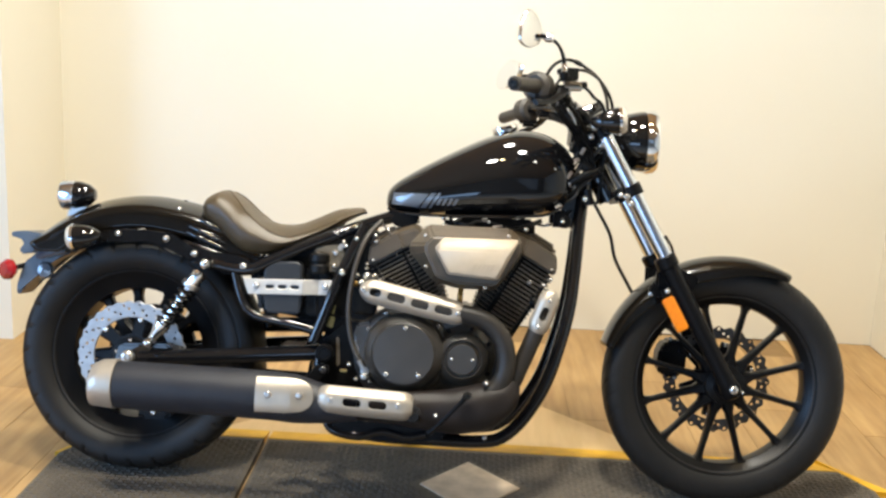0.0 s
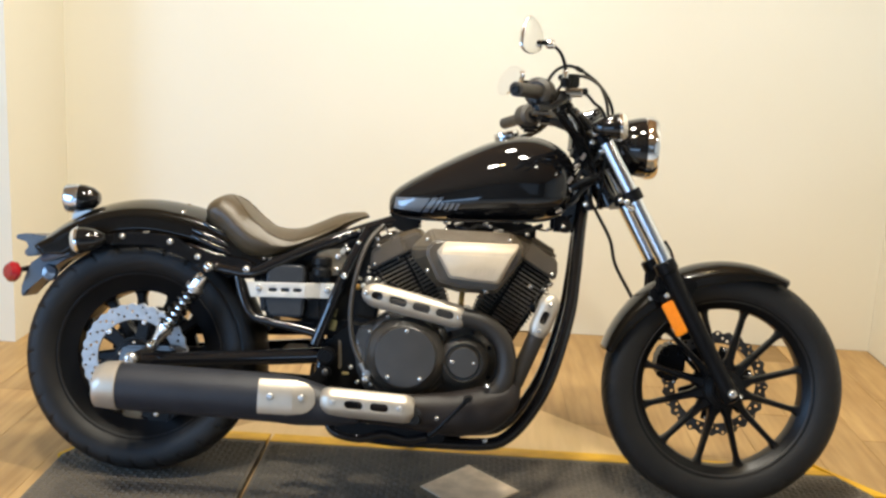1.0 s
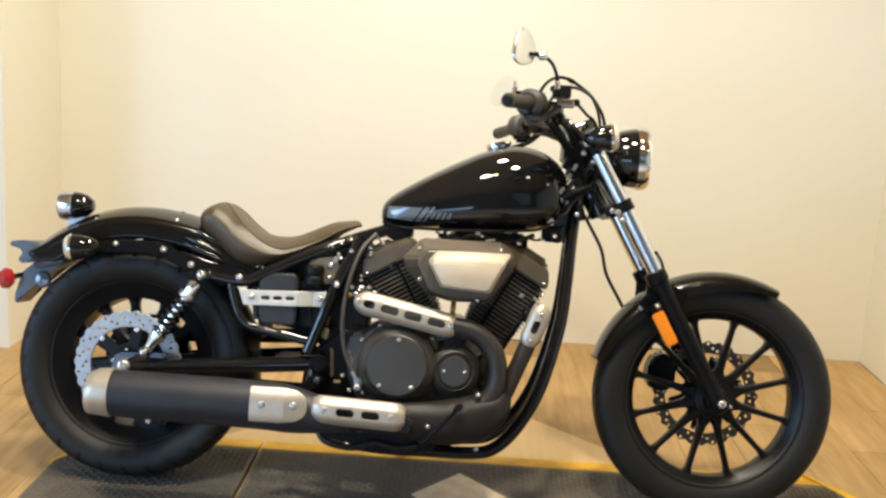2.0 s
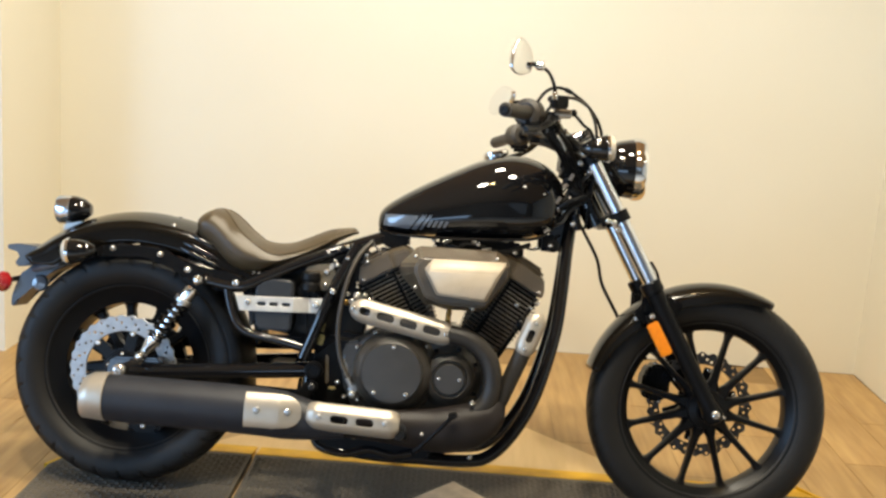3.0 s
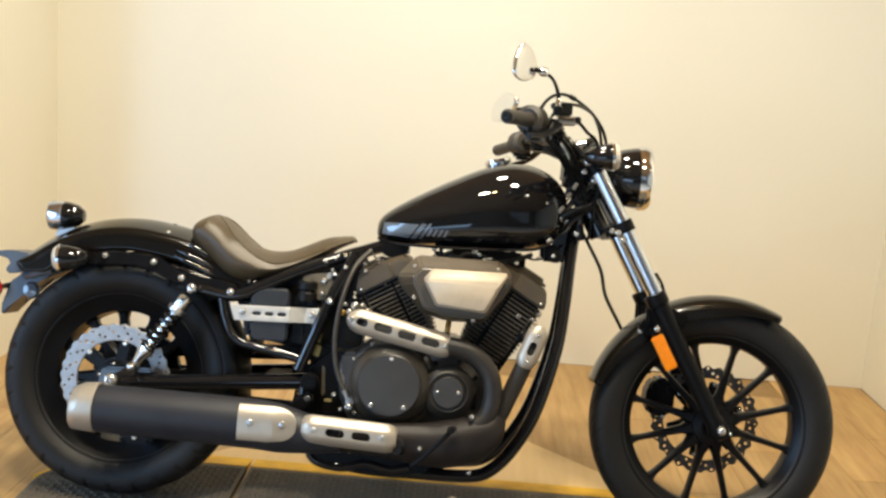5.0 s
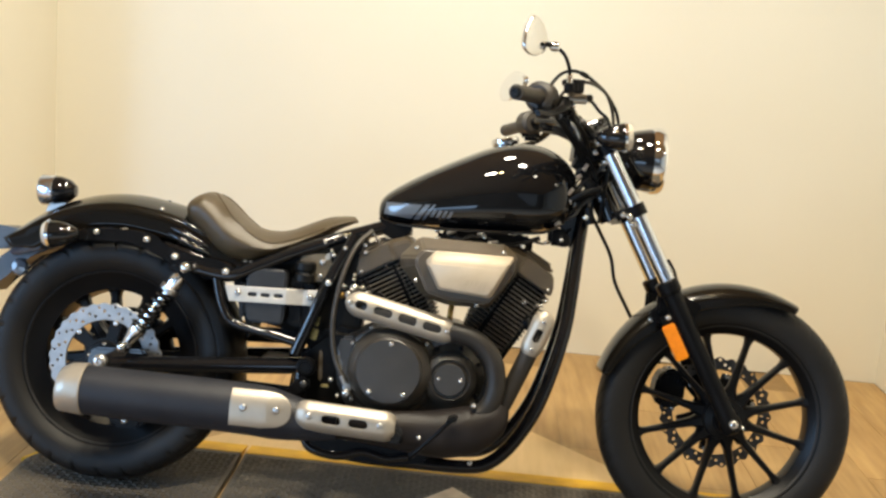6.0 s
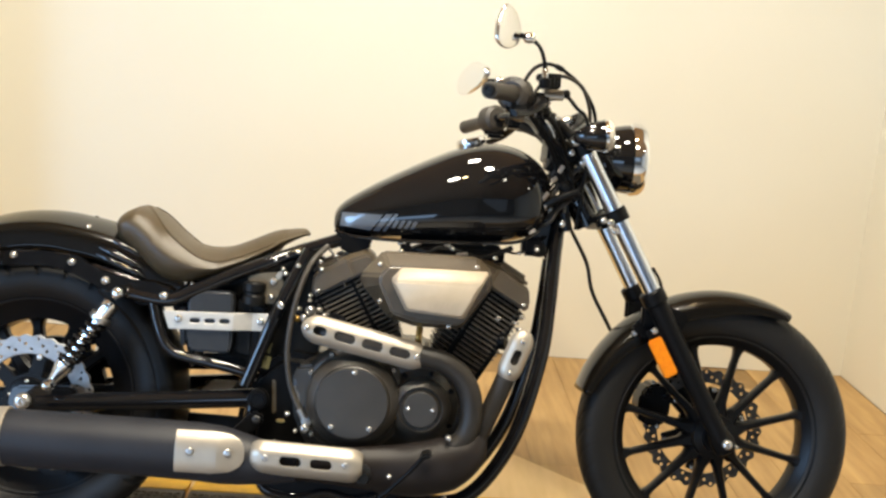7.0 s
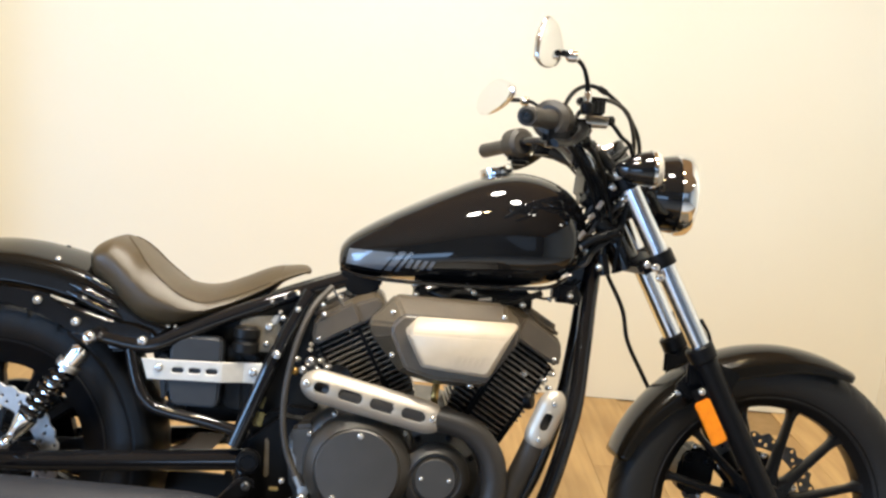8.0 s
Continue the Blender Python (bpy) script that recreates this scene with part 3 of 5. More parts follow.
# --- front fender: a rolled sheet over the tyre


def fender(cx, cz, r0, a0, a1, half, skirt, power, n=60, m=32, flare=0.0, ends=(0.55, 6.0), round_top=False):
    """Sheet over the wheel from angle a0 to a1; its cross-section is crowned and turns down into skirts."""
    rings = []
    for k in range(n + 1):
        a = radians(a0 + (a1 - a0) * k / n)
        r = r0 + flare * max(0.0, (80 - math.degrees(a)) / 30) ** 1.2
        e = min(k, n - k) / n
        taper = min(1.0, ends[0] + ends[1] * e)
        ring = []
        for i in range(m + 1):
            s = -1 + 2 * i / m
            u = abs(s)
            if round_top and u < 0.8:
                y, drop = math.sin(u / 0.8 * math.pi / 2), 0.62 * (1 - math.cos(u / 0.8 * math.pi / 2))
            elif round_top:
                y, drop = 1.0, 0.62 + 0.38 * (u - 0.8) / 0.2
            elif u < 0.6:
                y, drop = 0.90 * u / 0.6, 0.30 * (u / 0.6) ** power
            elif u < 0.8:
                th = (u - 0.6) / 0.2 * math.pi / 2
                y, drop = 0.90 + 0.10 * math.sin(th), 0.30 + 0.20 * (1 - math.cos(th)) + 0.10 * math.sin(th) * 0.4
            else:
                y, drop = 1.0, 0.54 + 0.46 * (u - 0.8) / 0.2
            y, drop = half * math.copysign(y, s), skirt * taper * drop
            rr = r - drop
            ring.append((cx + rr * math.cos(a), y, cz + rr * math.sin(a)))
        rings.append(ring)
    bm = bmesh.new()
    vs = [[bm.verts.new(q) for q in ring] for ring in rings]
    for a, b in zip(vs, vs[1:]):
        for i in range(m):
            bm.faces.new((a[i], a[i + 1], b[i + 1], b[i]))
    return bm


ff = part("front_fender", fender(FX, FZ, 0.340, 63, 165, 0.066, 0.058, 1.7, 60, 40, 0.0, (0.42, 1.8), True), FENDER, moto, "gloss black front fender", solid=0.003, smooth=60)
part("fender_strut", prism([(1.455, 0.552), (1.478, 0.60), (1.40, 0.632), (1.345, 0.565), (1.375, 0.54)], -0.085, -0.072, 0.004), SATIN, ff)
for s in (-1, 1):
    bolt(ff, (1.357, -0.071 if s < 0 else 0.064, 0.552 if s < 0 else 0.56), 0.007, 0.006)

# caliper behind the front wheel
cal = part("front_caliper", prism([(1.408, 0.395), (1.428, 0.420), (1.462, 0.424), (1.494, 0.396), (1.490, 0.376), (1.474, 0.372), (1.474, 0.356), (1.492, 0.350), (1.470, 0.322), (1.424, 0.318), (1.404, 0.350)], 0.045, 0.125, 0.009), SATIN, moto, "black brake caliper")
for bx, bz in ((1.425, 0.40), (1.47, 0.395), (1.415, 0.34), (1.46, 0.335)):
    bolt(cal, (bx, 0.045, bz), 0.010, 0.008, mat=SATIN)
for bx, bz in ((1.437, 0.425), (1.455, 0.32)):
    bolt(cal, (bx, 0.046, bz), 0.006, 0.006)

# --- headlamp
hx, hz = 1.300, 0.953
hd = Vector((1, 0, 0.02)).normalized()
shell = part("headlamp_shell", lathe([(0.004, -0.078), (0.030, -0.071), (0.057, -0.050), (0.074, -0.018), (0.0805, 0.014), (0.0815, 0.026)], (hx, 0, hz), direction=hd, seg=56), PAINT, moto, "gloss black headlamp bowl")
part("headlamp_rim", lathe([(0.0815, 0.024), (0.0855, 0.025), (0.0865, 0.036), (0.085, 0.050), (0.079, 0.058), (0.070, 0.056), (0.066, 0.046)], (hx, 0, hz), direction=hd, seg=56), CHROME, shell, "polished chrome headlamp ring")
part("headlamp_lens", lathe([(0.067, 0.044), (0.060, 0.049), (0.040, 0.053), (0.012, 0.055), (0.002, 0.055)], (hx, 0, hz), direction=hd, seg=40), GLASS, shell)
part("headlamp_reflector", lathe([(0.066, 0.044), (0.052, 0.018), (0.03, 0.0), (0.004, -0.006)], (hx, 0, hz), direction=hd, seg=40), CHROME, shell)
part("headlamp_stay", tube([(1.20, 0, 0.90), (1.225, 0, 0.905), (1.262, 0, 0.925)], 0.016, 12), SATIN, shell)


def bullet_signal(at, way, r, mat_lens, name, stalk_to):
    """Bullet lamp with a bright ring; way is where its lens looks."""
    body = part(name, lathe([(0.003, -r * 1.98), (r * 0.42, -r * 1.80), (r * 0.76, -r * 1.15), (r * 0.95, -r * 0.42), (r, 0.0)], at, direction=way, seg=32), PAINT, moto, "gloss black bullet turn signal")
    part("signal_ring", lathe([(r * 0.98, 0.0), (r * 1.06, 0.001), (r * 1.06, r * 0.22), (r * 0.98, r * 0.26), (r * 0.9, r * 0.22)], at, direction=way, seg=32), CHROME, body, "chrome ring")
    part("signal_lens", lathe([(r * 0.97, r * 0.2), (r * 0.95, r * 0.40), (r * 0.82, r * 0.58), (r * 0.45, r * 0.70), (0.002, r * 0.73)], at, direction=way, seg=28), mat_lens, body)
    part("signal_stalk", tube([Vector(at) - Vector(way) * r * 0.6, stalk_to], r * 0.3, 10, curve=False), SATIN, body)
    return body


for s in (-1, 1):
    bullet_signal((1.231, 0.175 * s, 0.988), (1, 0, 0.08), 0.0345, CLEAR, "front_turn_signal", (1.20, 0.10 * s, 0.96))
    bullet_signal((-0.136, 0.158 * s, 0.622), (-1, 0, -0.1), 0.034, CLEAR, "rear_turn_signal", (-0.10, 0.09 * s, 0.615))

# --- handlebar, grips, levers, mirrors


def closed_curve(pts, n=4):
    """A smooth closed outline through a few corners."""
    out, m = [], len(pts)
    for i in range(m):
        a, b, c, d = (np.array(pts[(i + j) % m]) for j in (-1, 0, 1, 2))
        for k in range(n):
            t = k / n
            out.append(tuple(0.5 * (2 * b + (c - a) * t + (2 * a - 5 * b + 4 * c - d) * t * t + (3 * b - a - 3 * c + d) * t ** 3)))
    return out


NEAR_MIRROR = closed_curve([(-0.016, 0.044), (0.015, 0.040), (0.038, 0.023), (0.052, -0.002), (0.043, -0.025), (0.012, -0.040), (-0.018, -0.044), (-0.044, -0.036), (-0.048, -0.019), (-0.044, 0.007), (-0.034, 0.026)])
FAR_MIRROR = closed_curve([(0.0, 0.043), (0.042, 0.032), (0.066, 0.008), (0.042, -0.022), (-0.012, -0.041), (-0.050, -0.036), (-0.063, -0.011), (-0.047, 0.021)])
bar = part("handlebar", tube([(1.010, -0.285, 1.050), (1.045, -0.225, 1.055), (1.098, -0.15, 1.046), (1.126, -0.085, 1.012), (1.135, -0.05, 1.0), (1.135, 0.05, 1.0), (1.126, 0.085, 1.012), (1.098, 0.15, 1.046), (1.045, 0.225, 1.055), (1.010, 0.285, 1.050)], 0.0115, 14), FRAME, moto, "black handlebar")
for s in (-1, 1):
    a, b = Vector((1.012, 0.292 * s, 1.050)), Vector((0.957, 0.408 * s, 1.039))
    part("grip", tube([a, a.lerp(b, 0.03), a.lerp(b, 0.1), a.lerp(b, 0.94), a.lerp(b, 0.985), b], [0.019, 0.019, 0.0165, 0.0175, 0.0175, 0.013], 20, curve=False), GRIP, bar, "black rubber grip")
    out = (b - a).normalized()
    part("grip_end", lathe([(0.0125, 0.0), (0.0135, 0.003), (0.0115, 0.006), (0.006, 0.007), (0.005, 0.004), (0.001, 0.004)], b, direction=out, seg=20), PLASTIC, bar)
    hub_a, hub_b = a.lerp(b, 0.02), a.lerp(b, 0.02) + (a - b).normalized() * 0.052
    part("switch_housing", tube([hub_b, hub_b.lerp(hub_a, 0.15), hub_b.lerp(hub_a, 0.85), hub_a], [0.026, 0.035, 0.036, 0.026], 20, curve=False), GRIP, bar)
    part("switch_block", box(hub_b.lerp(hub_a, 0.6) + Vector((0.008, 0, -0.028)), (0.05, 0.045, 0.04), 0.009), PLASTIC, bar)
    lev = [Vector((1.085, 0.235 * s, 1.052)), Vector((1.072, 0.30 * s, 1.030)), Vector((1.045, 0.345 * s, 1.008)), Vector((1.008, 0.41 * s, 0.998))]
    part("lever", tube(lev, [0.013, 0.010, 0.0075, 0.009], 12, flat=0.6), SATIN, bar, "black hand lever")
    part("lever_perch", box((1.072, 0.222 * s, 1.045), (0.05, 0.06, 0.036), 0.008), PLASTIC, bar)
    riser = part("riser", tube([(1.165, 0.04 * s, 0.955), (1.135, 0.04 * s, 1.0)], 0.016, 14, curve=False), SATIN, moto)
    part("riser_cap", box((1.134, 0.04 * s, 1.006), (0.04, 0.026, 0.034), 0.006), SATIN, riser)
    # mirror: teardrop shell, glass to the rear
    stem = [Vector((1.0825, 0.262 * s, 1.102)), Vector((1.078, 0.270 * s, 1.125)), Vector((1.063, 0.30 * s, 1.148)), Vector((1.040, 0.325 * s, 1.160)), Vector((1.018 if s < 0 else 0.990, 0.345 * s, 1.161))]
    mir = part("mirror", tube(stem, [0.0055, 0.0045, 0.004, 0.0045, 0.006], 12), SATIN, moto, "chrome bar mirror on a thin black stem")
    part("mirror_clamp", lathe([(0.010, 0), (0.012, 0.004), (0.012, 0.018), (0.008, 0.022)], (1.0825, 0.262 * s, 1.070), "z", 16), SATIN, mir)
    part("mirror_joint", lathe([(0.006, -0.012), (0.0105, -0.008), (0.0115, 0), (0.0105, 0.008), (0.006, 0.012)], (1.036, 0.33 * s, 1.160), "x", 16), CHROME, mir)
    if s < 0:
        centre, h, n, outline = Vector((0.992, -0.366, 1.172)), Vector((0.55, 0.835, 0)), Vector((0.835, -0.55, 0)), NEAR_MIRROR
    else:
        centre, h, n, outline = Vector((0.970, 0.366, 1.167)), Vector((0.37, -0.929, 0)), Vector((0.929, 0.37, 0)), [(1.5 * a, b) for a, b in FAR_MIRROR]

    def mirror_ring(depth, scale):
        return [centre + h * (a * scale) + Vector((0, 0, b * scale)) + n * depth for a, b in outline]
    part("mirror_shell", loft([mirror_ring(d, q) for d, q in ((-0.007, 0.93), (-0.006, 0.985), (-0.002, 1.0), (0.001, 0.985), (0.0020, 0.95), (0.0030, 0.86), (0.0040, 0.68), (0.0047, 0.46), (0.0051, 0.24), (0.0052, 0.03))]), CHROME, mir, "chrome mirror shell", smooth=60)
    part("mirror_face", loft([mirror_ring(d, q) for d, q in ((-0.0095, 0.90), (-0.0065, 0.92))]), MIRROR, mir)

res = part("brake_reservoir", box((1.098, -0.235, 1.0865), (0.042, 0.036, 0.028), 0.004), PLASTIC, moto, "black ribbed brake fluid reservoir")
part("reservoir_lid", box((1.098, -0.235, 1.1010), (0.046, 0.040, 0.006), 0.002), PLASTIC, res)
part("reservoir_base", box((1.106, -0.235, 1.0665), (0.044, 0.038, 0.008), 0.003), BRACKET, res, "bare metal reservoir foot")
for k in range(5):
    part("reservoir_rib", box((1.082 + 0.008 * k, -0.2545, 1.086), (0.0035, 0.004, 0.026), 0.001), PLASTIC, res)
part("stem_block", box((1.0726, -0.24, 1.095), (0.012, 0.02, 0.014), 0.003), PLASTIC, moto)
part("stem_nut", lathe([(0.006, -0.012), (0.0075, -0.010), (0.0075, 0.008), (0.005, 0.012)], (1.0825, -0.262, 1.102), "z", 12), CHROME, moto, "chrome stem nut")
part("throttle_cable_box", box((1.078, -0.19, 1.035), (0.034, 0.04, 0.034), 0.007), PLASTIC, moto)
part("cable_adjuster", tube([(1.094, -0.20, 1.046), (1.104, -0.20, 1.052)], 0.0075, 12, curve=False), CHROME, moto, "chrome cable adjuster")
part("bar_end_nut", lathe([(0.003, -0.006), (0.008, -0.005), (0.008, 0.004), (0.004, 0.006)], (1.068, -0.215, 1.020), seg=12), ALLOY, moto)
part("master_cylinder", tube([(1.085, -0.235, 1.058), (1.128, -0.225, 1.060)], [0.010, 0.009], 14, curve=False), ALLOY, moto, "bare metal master cylinder")
part("speedometer", lathe([(0.004, -0.03), (0.034, -0.022), (0.040, 0.0), (0.040, 0.022), (0.036, 0.027), (0.034, 0.024)], (1.185, 0, 1.015), direction=(-0.5, 0, 0.86), seg=32), PAINT, moto, "round black speedometer pod")
part("ignition_block", box((1.16, 0, 0.985), (0.07, 0.09, 0.04), 0.01), SATIN, moto)


def cable(pts, r=0.0035, mat=None, name="cable"):
    return part(name, tube(pts, r, 8, 8), mat or PLASTIC, moto)


cable([(1.030, -0.30, 1.062), (1.050, -0.26, 1.099), (1.068, -0.24, 1.118), (1.092, -0.22, 1.128), (1.118, -0.20, 1.126), (1.145, -0.18, 1.115), (1.175, -0.15, 1.099), (1.201, -0.12, 1.076), (1.219, -0.10, 1.050), (1.228, -0.08, 1.015), (1.224, -0.05, 0.93), (1.20, -0.04, 0.86)], 0.0042)
part("cable_sleeve", tube([(1.114, -0.203, 1.127), (1.128, -0.192, 1.1225)], 0.0062, 10, curve=False), PLASTIC, moto)
cable([(1.055, -0.262, 1.040), (1.069, -0.235, 1.067), (1.084, -0.225, 1.085), (1.103, -0.22, 1.0985), (1.131, -0.21, 1.1055), (1.162, -0.19, 1.098), (1.188, -0.15, 1.082), (1.212, -0.10, 1.03), (1.218, -0.05, 0.92)], 0.0042, GRIP)
cable([(1.122, -0.222, 1.064), (1.143, -0.21, 1.0605), (1.166, -0.19, 1.042), (1.190, -0.17, 1.026), (1.212, -0.11, 0.985), (1.216, -0.07, 0.92), (1.205, -0.05, 0.78)], 0.0042)
part("banjo_bolt", lathe([(0.006, -0.010), (0.009, -0.008), (0.009, 0.006), (0.005, 0.009)], (1.134, -0.225, 1.066), direction=(0.6, -0.8, 0), seg=16), SATIN, moto)
cable([(1.09, 0.24, 1.04), (1.14, 0.2, 1.05), (1.185, 0.13, 1.02), (1.20, 0.06, 0.94), (1.18, 0.05, 0.85)])
cable([(1.075, 0.25, 1.03), (1.13, 0.2, 1.01), (1.165, 0.1, 0.94), (1.13, 0.06, 0.88)])
cable([(1.100, -0.21, 1.02), (1.14, -0.15, 0.985), (1.165, -0.09, 0.93), (1.15, -0.06, 0.87), (1.10, -0.055, 0.82)], 0.006)
cable([(1.20, 0.06, 0.80), (1.222, 0.065, 0.765), (1.260, 0.075, 0.70), (1.278, 0.08, 0.635), (1.314, 0.085, 0.572), (1.36, 0.09, 0.50), (1.42, 0.09, 0.43)], 0.0048, name="brake_hose")
cable([(1.00, -0.02, 0.735), (1.07, -0.04, 0.715), (1.11, -0.05, 0.735), (1.14, -0.05, 0.76)], 0.003)
loom = random.Random(7)
for k in range(15):
    z = 0.800 + 0.0125 * k + loom.uniform(-0.006, 0.006)
    a, b, c = (loom.uniform(-0.012, 0.012) for _ in range(3))
    cable([(1.100 + 0.004 * k, -0.045 + a, z - 0.025), (1.135 + b, -0.075 + a, z + 0.004 + c), (1.170 + c, -0.085 + b, z + 0.034 + a), (1.205, -0.075 + a, z + 0.062 + b)], loom.uniform(0.0026, 0.0050), (PLASTIC, GRIP, BRACKET)[0 if k % 4 else 1 + k % 2] if k % 5 else GRIP, "wiring")
for p, q in (((1.118, -0.10, 0.842), (1.130, -0.10, 0.858)), ((1.150, -0.105, 0.905), (1.158, -0.105, 0.921)), ((1.135, -0.10, 0.885), (1.146, -0.10, 0.893))):
    part("wiring_clip", tube([p, q], 0.005, 10, curve=False), ALLOY, moto)

for p, q, r in (((1.10, -0.16, 1.03), (1.15, -0.10, 1.00), 0.014), ((1.12, -0.12, 1.03), (1.17, -0.13, 0.985), 0.011), ((1.09, 0.17, 1.03), (1.15, 0.10, 1.00), 0.013),
                ((1.14, -0.09, 0.97), (1.20, -0.09, 0.95), 0.017), ((1.13, -0.06, 0.93), (1.19, -0.05, 0.90), 0.018), ((1.16, -0.085, 0.88), (1.20, -0.085, 0.85), 0.013)):
    part("wiring_sleeve", tube([p, q], r, 12, curve=False), PLASTIC, moto)
for p, r in (((1.155, -0.118, 1.005), 0.009), ((1.178, -0.135, 0.975), 0.011), ((1.13, -0.155, 1.02), 0.007), ((1.20, -0.11, 0.93), 0.008), ((1.128, -0.06, 0.855), 0.008), ((1.14, -0.065, 0.82), 0.009), ((1.17, -0.075, 0.79), 0.008)):
    bolt(moto, p, r, 0.010)
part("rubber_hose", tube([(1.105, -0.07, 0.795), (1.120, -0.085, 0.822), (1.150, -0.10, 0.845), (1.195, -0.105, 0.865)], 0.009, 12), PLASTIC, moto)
part("hose_fitting", tube([(1.110, -0.075, 0.800), (1.128, -0.092, 0.832)], 0.0085, 12, curve=False), ALLOY, moto, "bright metal hose fitting")
part("frame_stay", tube([(1.176, -0.07, 0.815), (1.184, -0.075, 0.775)], 0.011, 12, curve=False), SATIN, moto)
part("bar_clamp", tube([(1.150, -0.06, 1.020), (1.178, -0.065, 1.030)], 0.012, 14, curve=False), CHROME, moto, "small chrome clamp")
for k in range(4):
    cable([(1.045 + 0.012 * k, -0.25 + 0.02 * k, 1.03), (1.085 + 0.010 * k, -0.19, 0.995 - 0.006 * k), (1.125 + 0.008 * k, -0.12, 0.955), (1.150 + 0.010 * k, -0.085, 0.905), (1.165 + 0.008 * k, -0.07, 0.86)], 0.0046 - 0.0010 * (k % 3), PLASTIC, "wiring")
part("head_bracket", prism([(1.128, 0.985), (1.150, 1.010), (1.190, 0.985), (1.198, 0.925), (1.165, 0.90), (1.125, 0.93)], -0.07, 0.07, 0.01), SATIN, moto)
part("cable_guide", tube([(1.098, -0.16, 1.012), (1.118, -0.15, 0.998), (1.128, -0.14, 0.972)], 0.0085, 12), CHROME, moto, "small chrome cable guide")

# --- tank


def lerp_table(table, n):
    t = np.array(table, float)
    pts = np.linspace(0, len(t) - 1, n)
    out = []
    for p in pts:
        i = min(int(p), len(t) - 2)
        u = p - i
        a, b, c, d = t[max(i - 1, 0)], t[i], t[i + 1], t[min(i + 2, len(t) - 1)]
        out.append(0.5 * (2 * b + (c - a) * u + (2 * a - 5 * b + 4 * c - d) * u * u + (3 * b - a - 3 * c + d) * u ** 3))
    return out


TANK = [(0.647, 0.752, 0.772, 0.020), (0.652, 0.740, 0.790, 0.048), (0.672, 0.731, 0.812, 0.070), (0.72, 0.727, 0.845, 0.090), (0.78, 0.726, 0.880, 0.107), (0.85, 0.727, 0.917, 0.121), (0.92, 0.729, 0.949, 0.130),
        (0.985, 0.732, 0.965, 0.134), (1.04, 0.737, 0.963, 0.132), (1.085, 0.748, 0.949, 0.122), (1.118, 0.768, 0.924, 0.104), (1.138, 0.796, 0.895, 0.075), (1.146, 0.825, 0.868, 0.032)]


def super_ring(x, zb, zt, w, mid=0.42, pa=2.4, pb=2.05, n=64):
    """Egg-shaped ring across the bike, widest at the share mid of its height."""
    zc = zb + (zt - zb) * mid
    ring = []
    for k in range(n):
        a = 2 * math.pi * k / n
        c, s = math.cos(a), math.sin(a)
        h = zt - zc if s > 0 else zc - zb
        p = pb if s > 0 else 3.4
        ring.append((x, w * math.copysign(abs(c) ** (2 / pa), c), zc + h * math.copysign(abs(s) ** (2 / p), s)))
    return ring


tank_rows = lerp_table(TANK, 90)
tank = part("fuel_tank", loft([super_ring(*row) for row in tank_rows]), PAINT, moto, "gloss black teardrop fuel tank", smooth=80)
xs = [r[0] for r in tank_rows]


def tank_side(x, z):
    zb, zt, w = (np.interp(x, xs, [r[i] for r in tank_rows]) for i in (1, 2, 3))
    zc = zb + (zt - zb) * 0.42
    s = (z - zc) / ((zt - zc) if z > zc else (zc - zb))
    p = 2.05 if z > zc else 3.4
    return w * max(0.0, 1 - min(1.0, abs(s)) ** p) ** (1 / 2.4)


def tank_patch(corners, name, label=""):
    """A decal that lies on the tank's flank."""
    bm = bmesh.new()
    a, b, c, d = [np.array(q) for q in corners]
    nu, nv = 16, 6
    vs = {}
    for i in range(nu + 1):
        for j in range(nv + 1):
            u, v = i / nu, j / nv
            q = (a * (1 - u) + b * u) * (1 - v) + (d * (1 - u) + c * u) * v
            vs[i, j] = bm.verts.new((q[0], -tank_side(q[0], q[1]) - 0.0006, q[1]))
    for i in range(nu):
        for j in range(nv):
            bm.faces.new((vs[i, j], vs[i + 1, j], vs[i + 1, j + 1], vs[i, j + 1]))
    return part(name, bm, DECAL, tank, label, smooth=80)


tank_patch([(0.664, 0.752), (0.735, 0.745), (0.762, 0.782), (0.668, 0.782)], "decal_band", "grey decal on the tank's flank")
tank_patch([(0.741, 0.745), (0.755, 0.745), (0.783, 0.785), (0.768, 0.784)], "decal_bar")
tank_patch([(0.762, 0.745), (0.769, 0.745), (0.796, 0.786), (0.788, 0.786)], "decal_bar")
for k in range(4):
    x = 0.782 + 0.014 * k
    tank_patch([(x, 0.754), (x + 0.008, 0.754), (x + 0.017, 0.772), (x + 0.009, 0.772)], "decal_bar")
part("tank_seam", tube([(0.655, -0.06, 0.739), (0.70, -0.085, 0.729), (0.80, -0.11, 0.727), (0.90, -0.127, 0.73), (1.0, -0.130, 0.735), (1.07, -0.12, 0.744), (1.115, -0.095, 0.772)], 0.004, 8), PAINT, tank)
part("fuel_cap", lathe([(0.034, 0), (0.036, 0.006), (0.034, 0.016), (0.026, 0.02), (0.004, 0.022)], (0.955, 0, 0.958), direction=(-0.25, 0, 0.97), seg=32), CHROME, tank, "round chrome fuel cap")

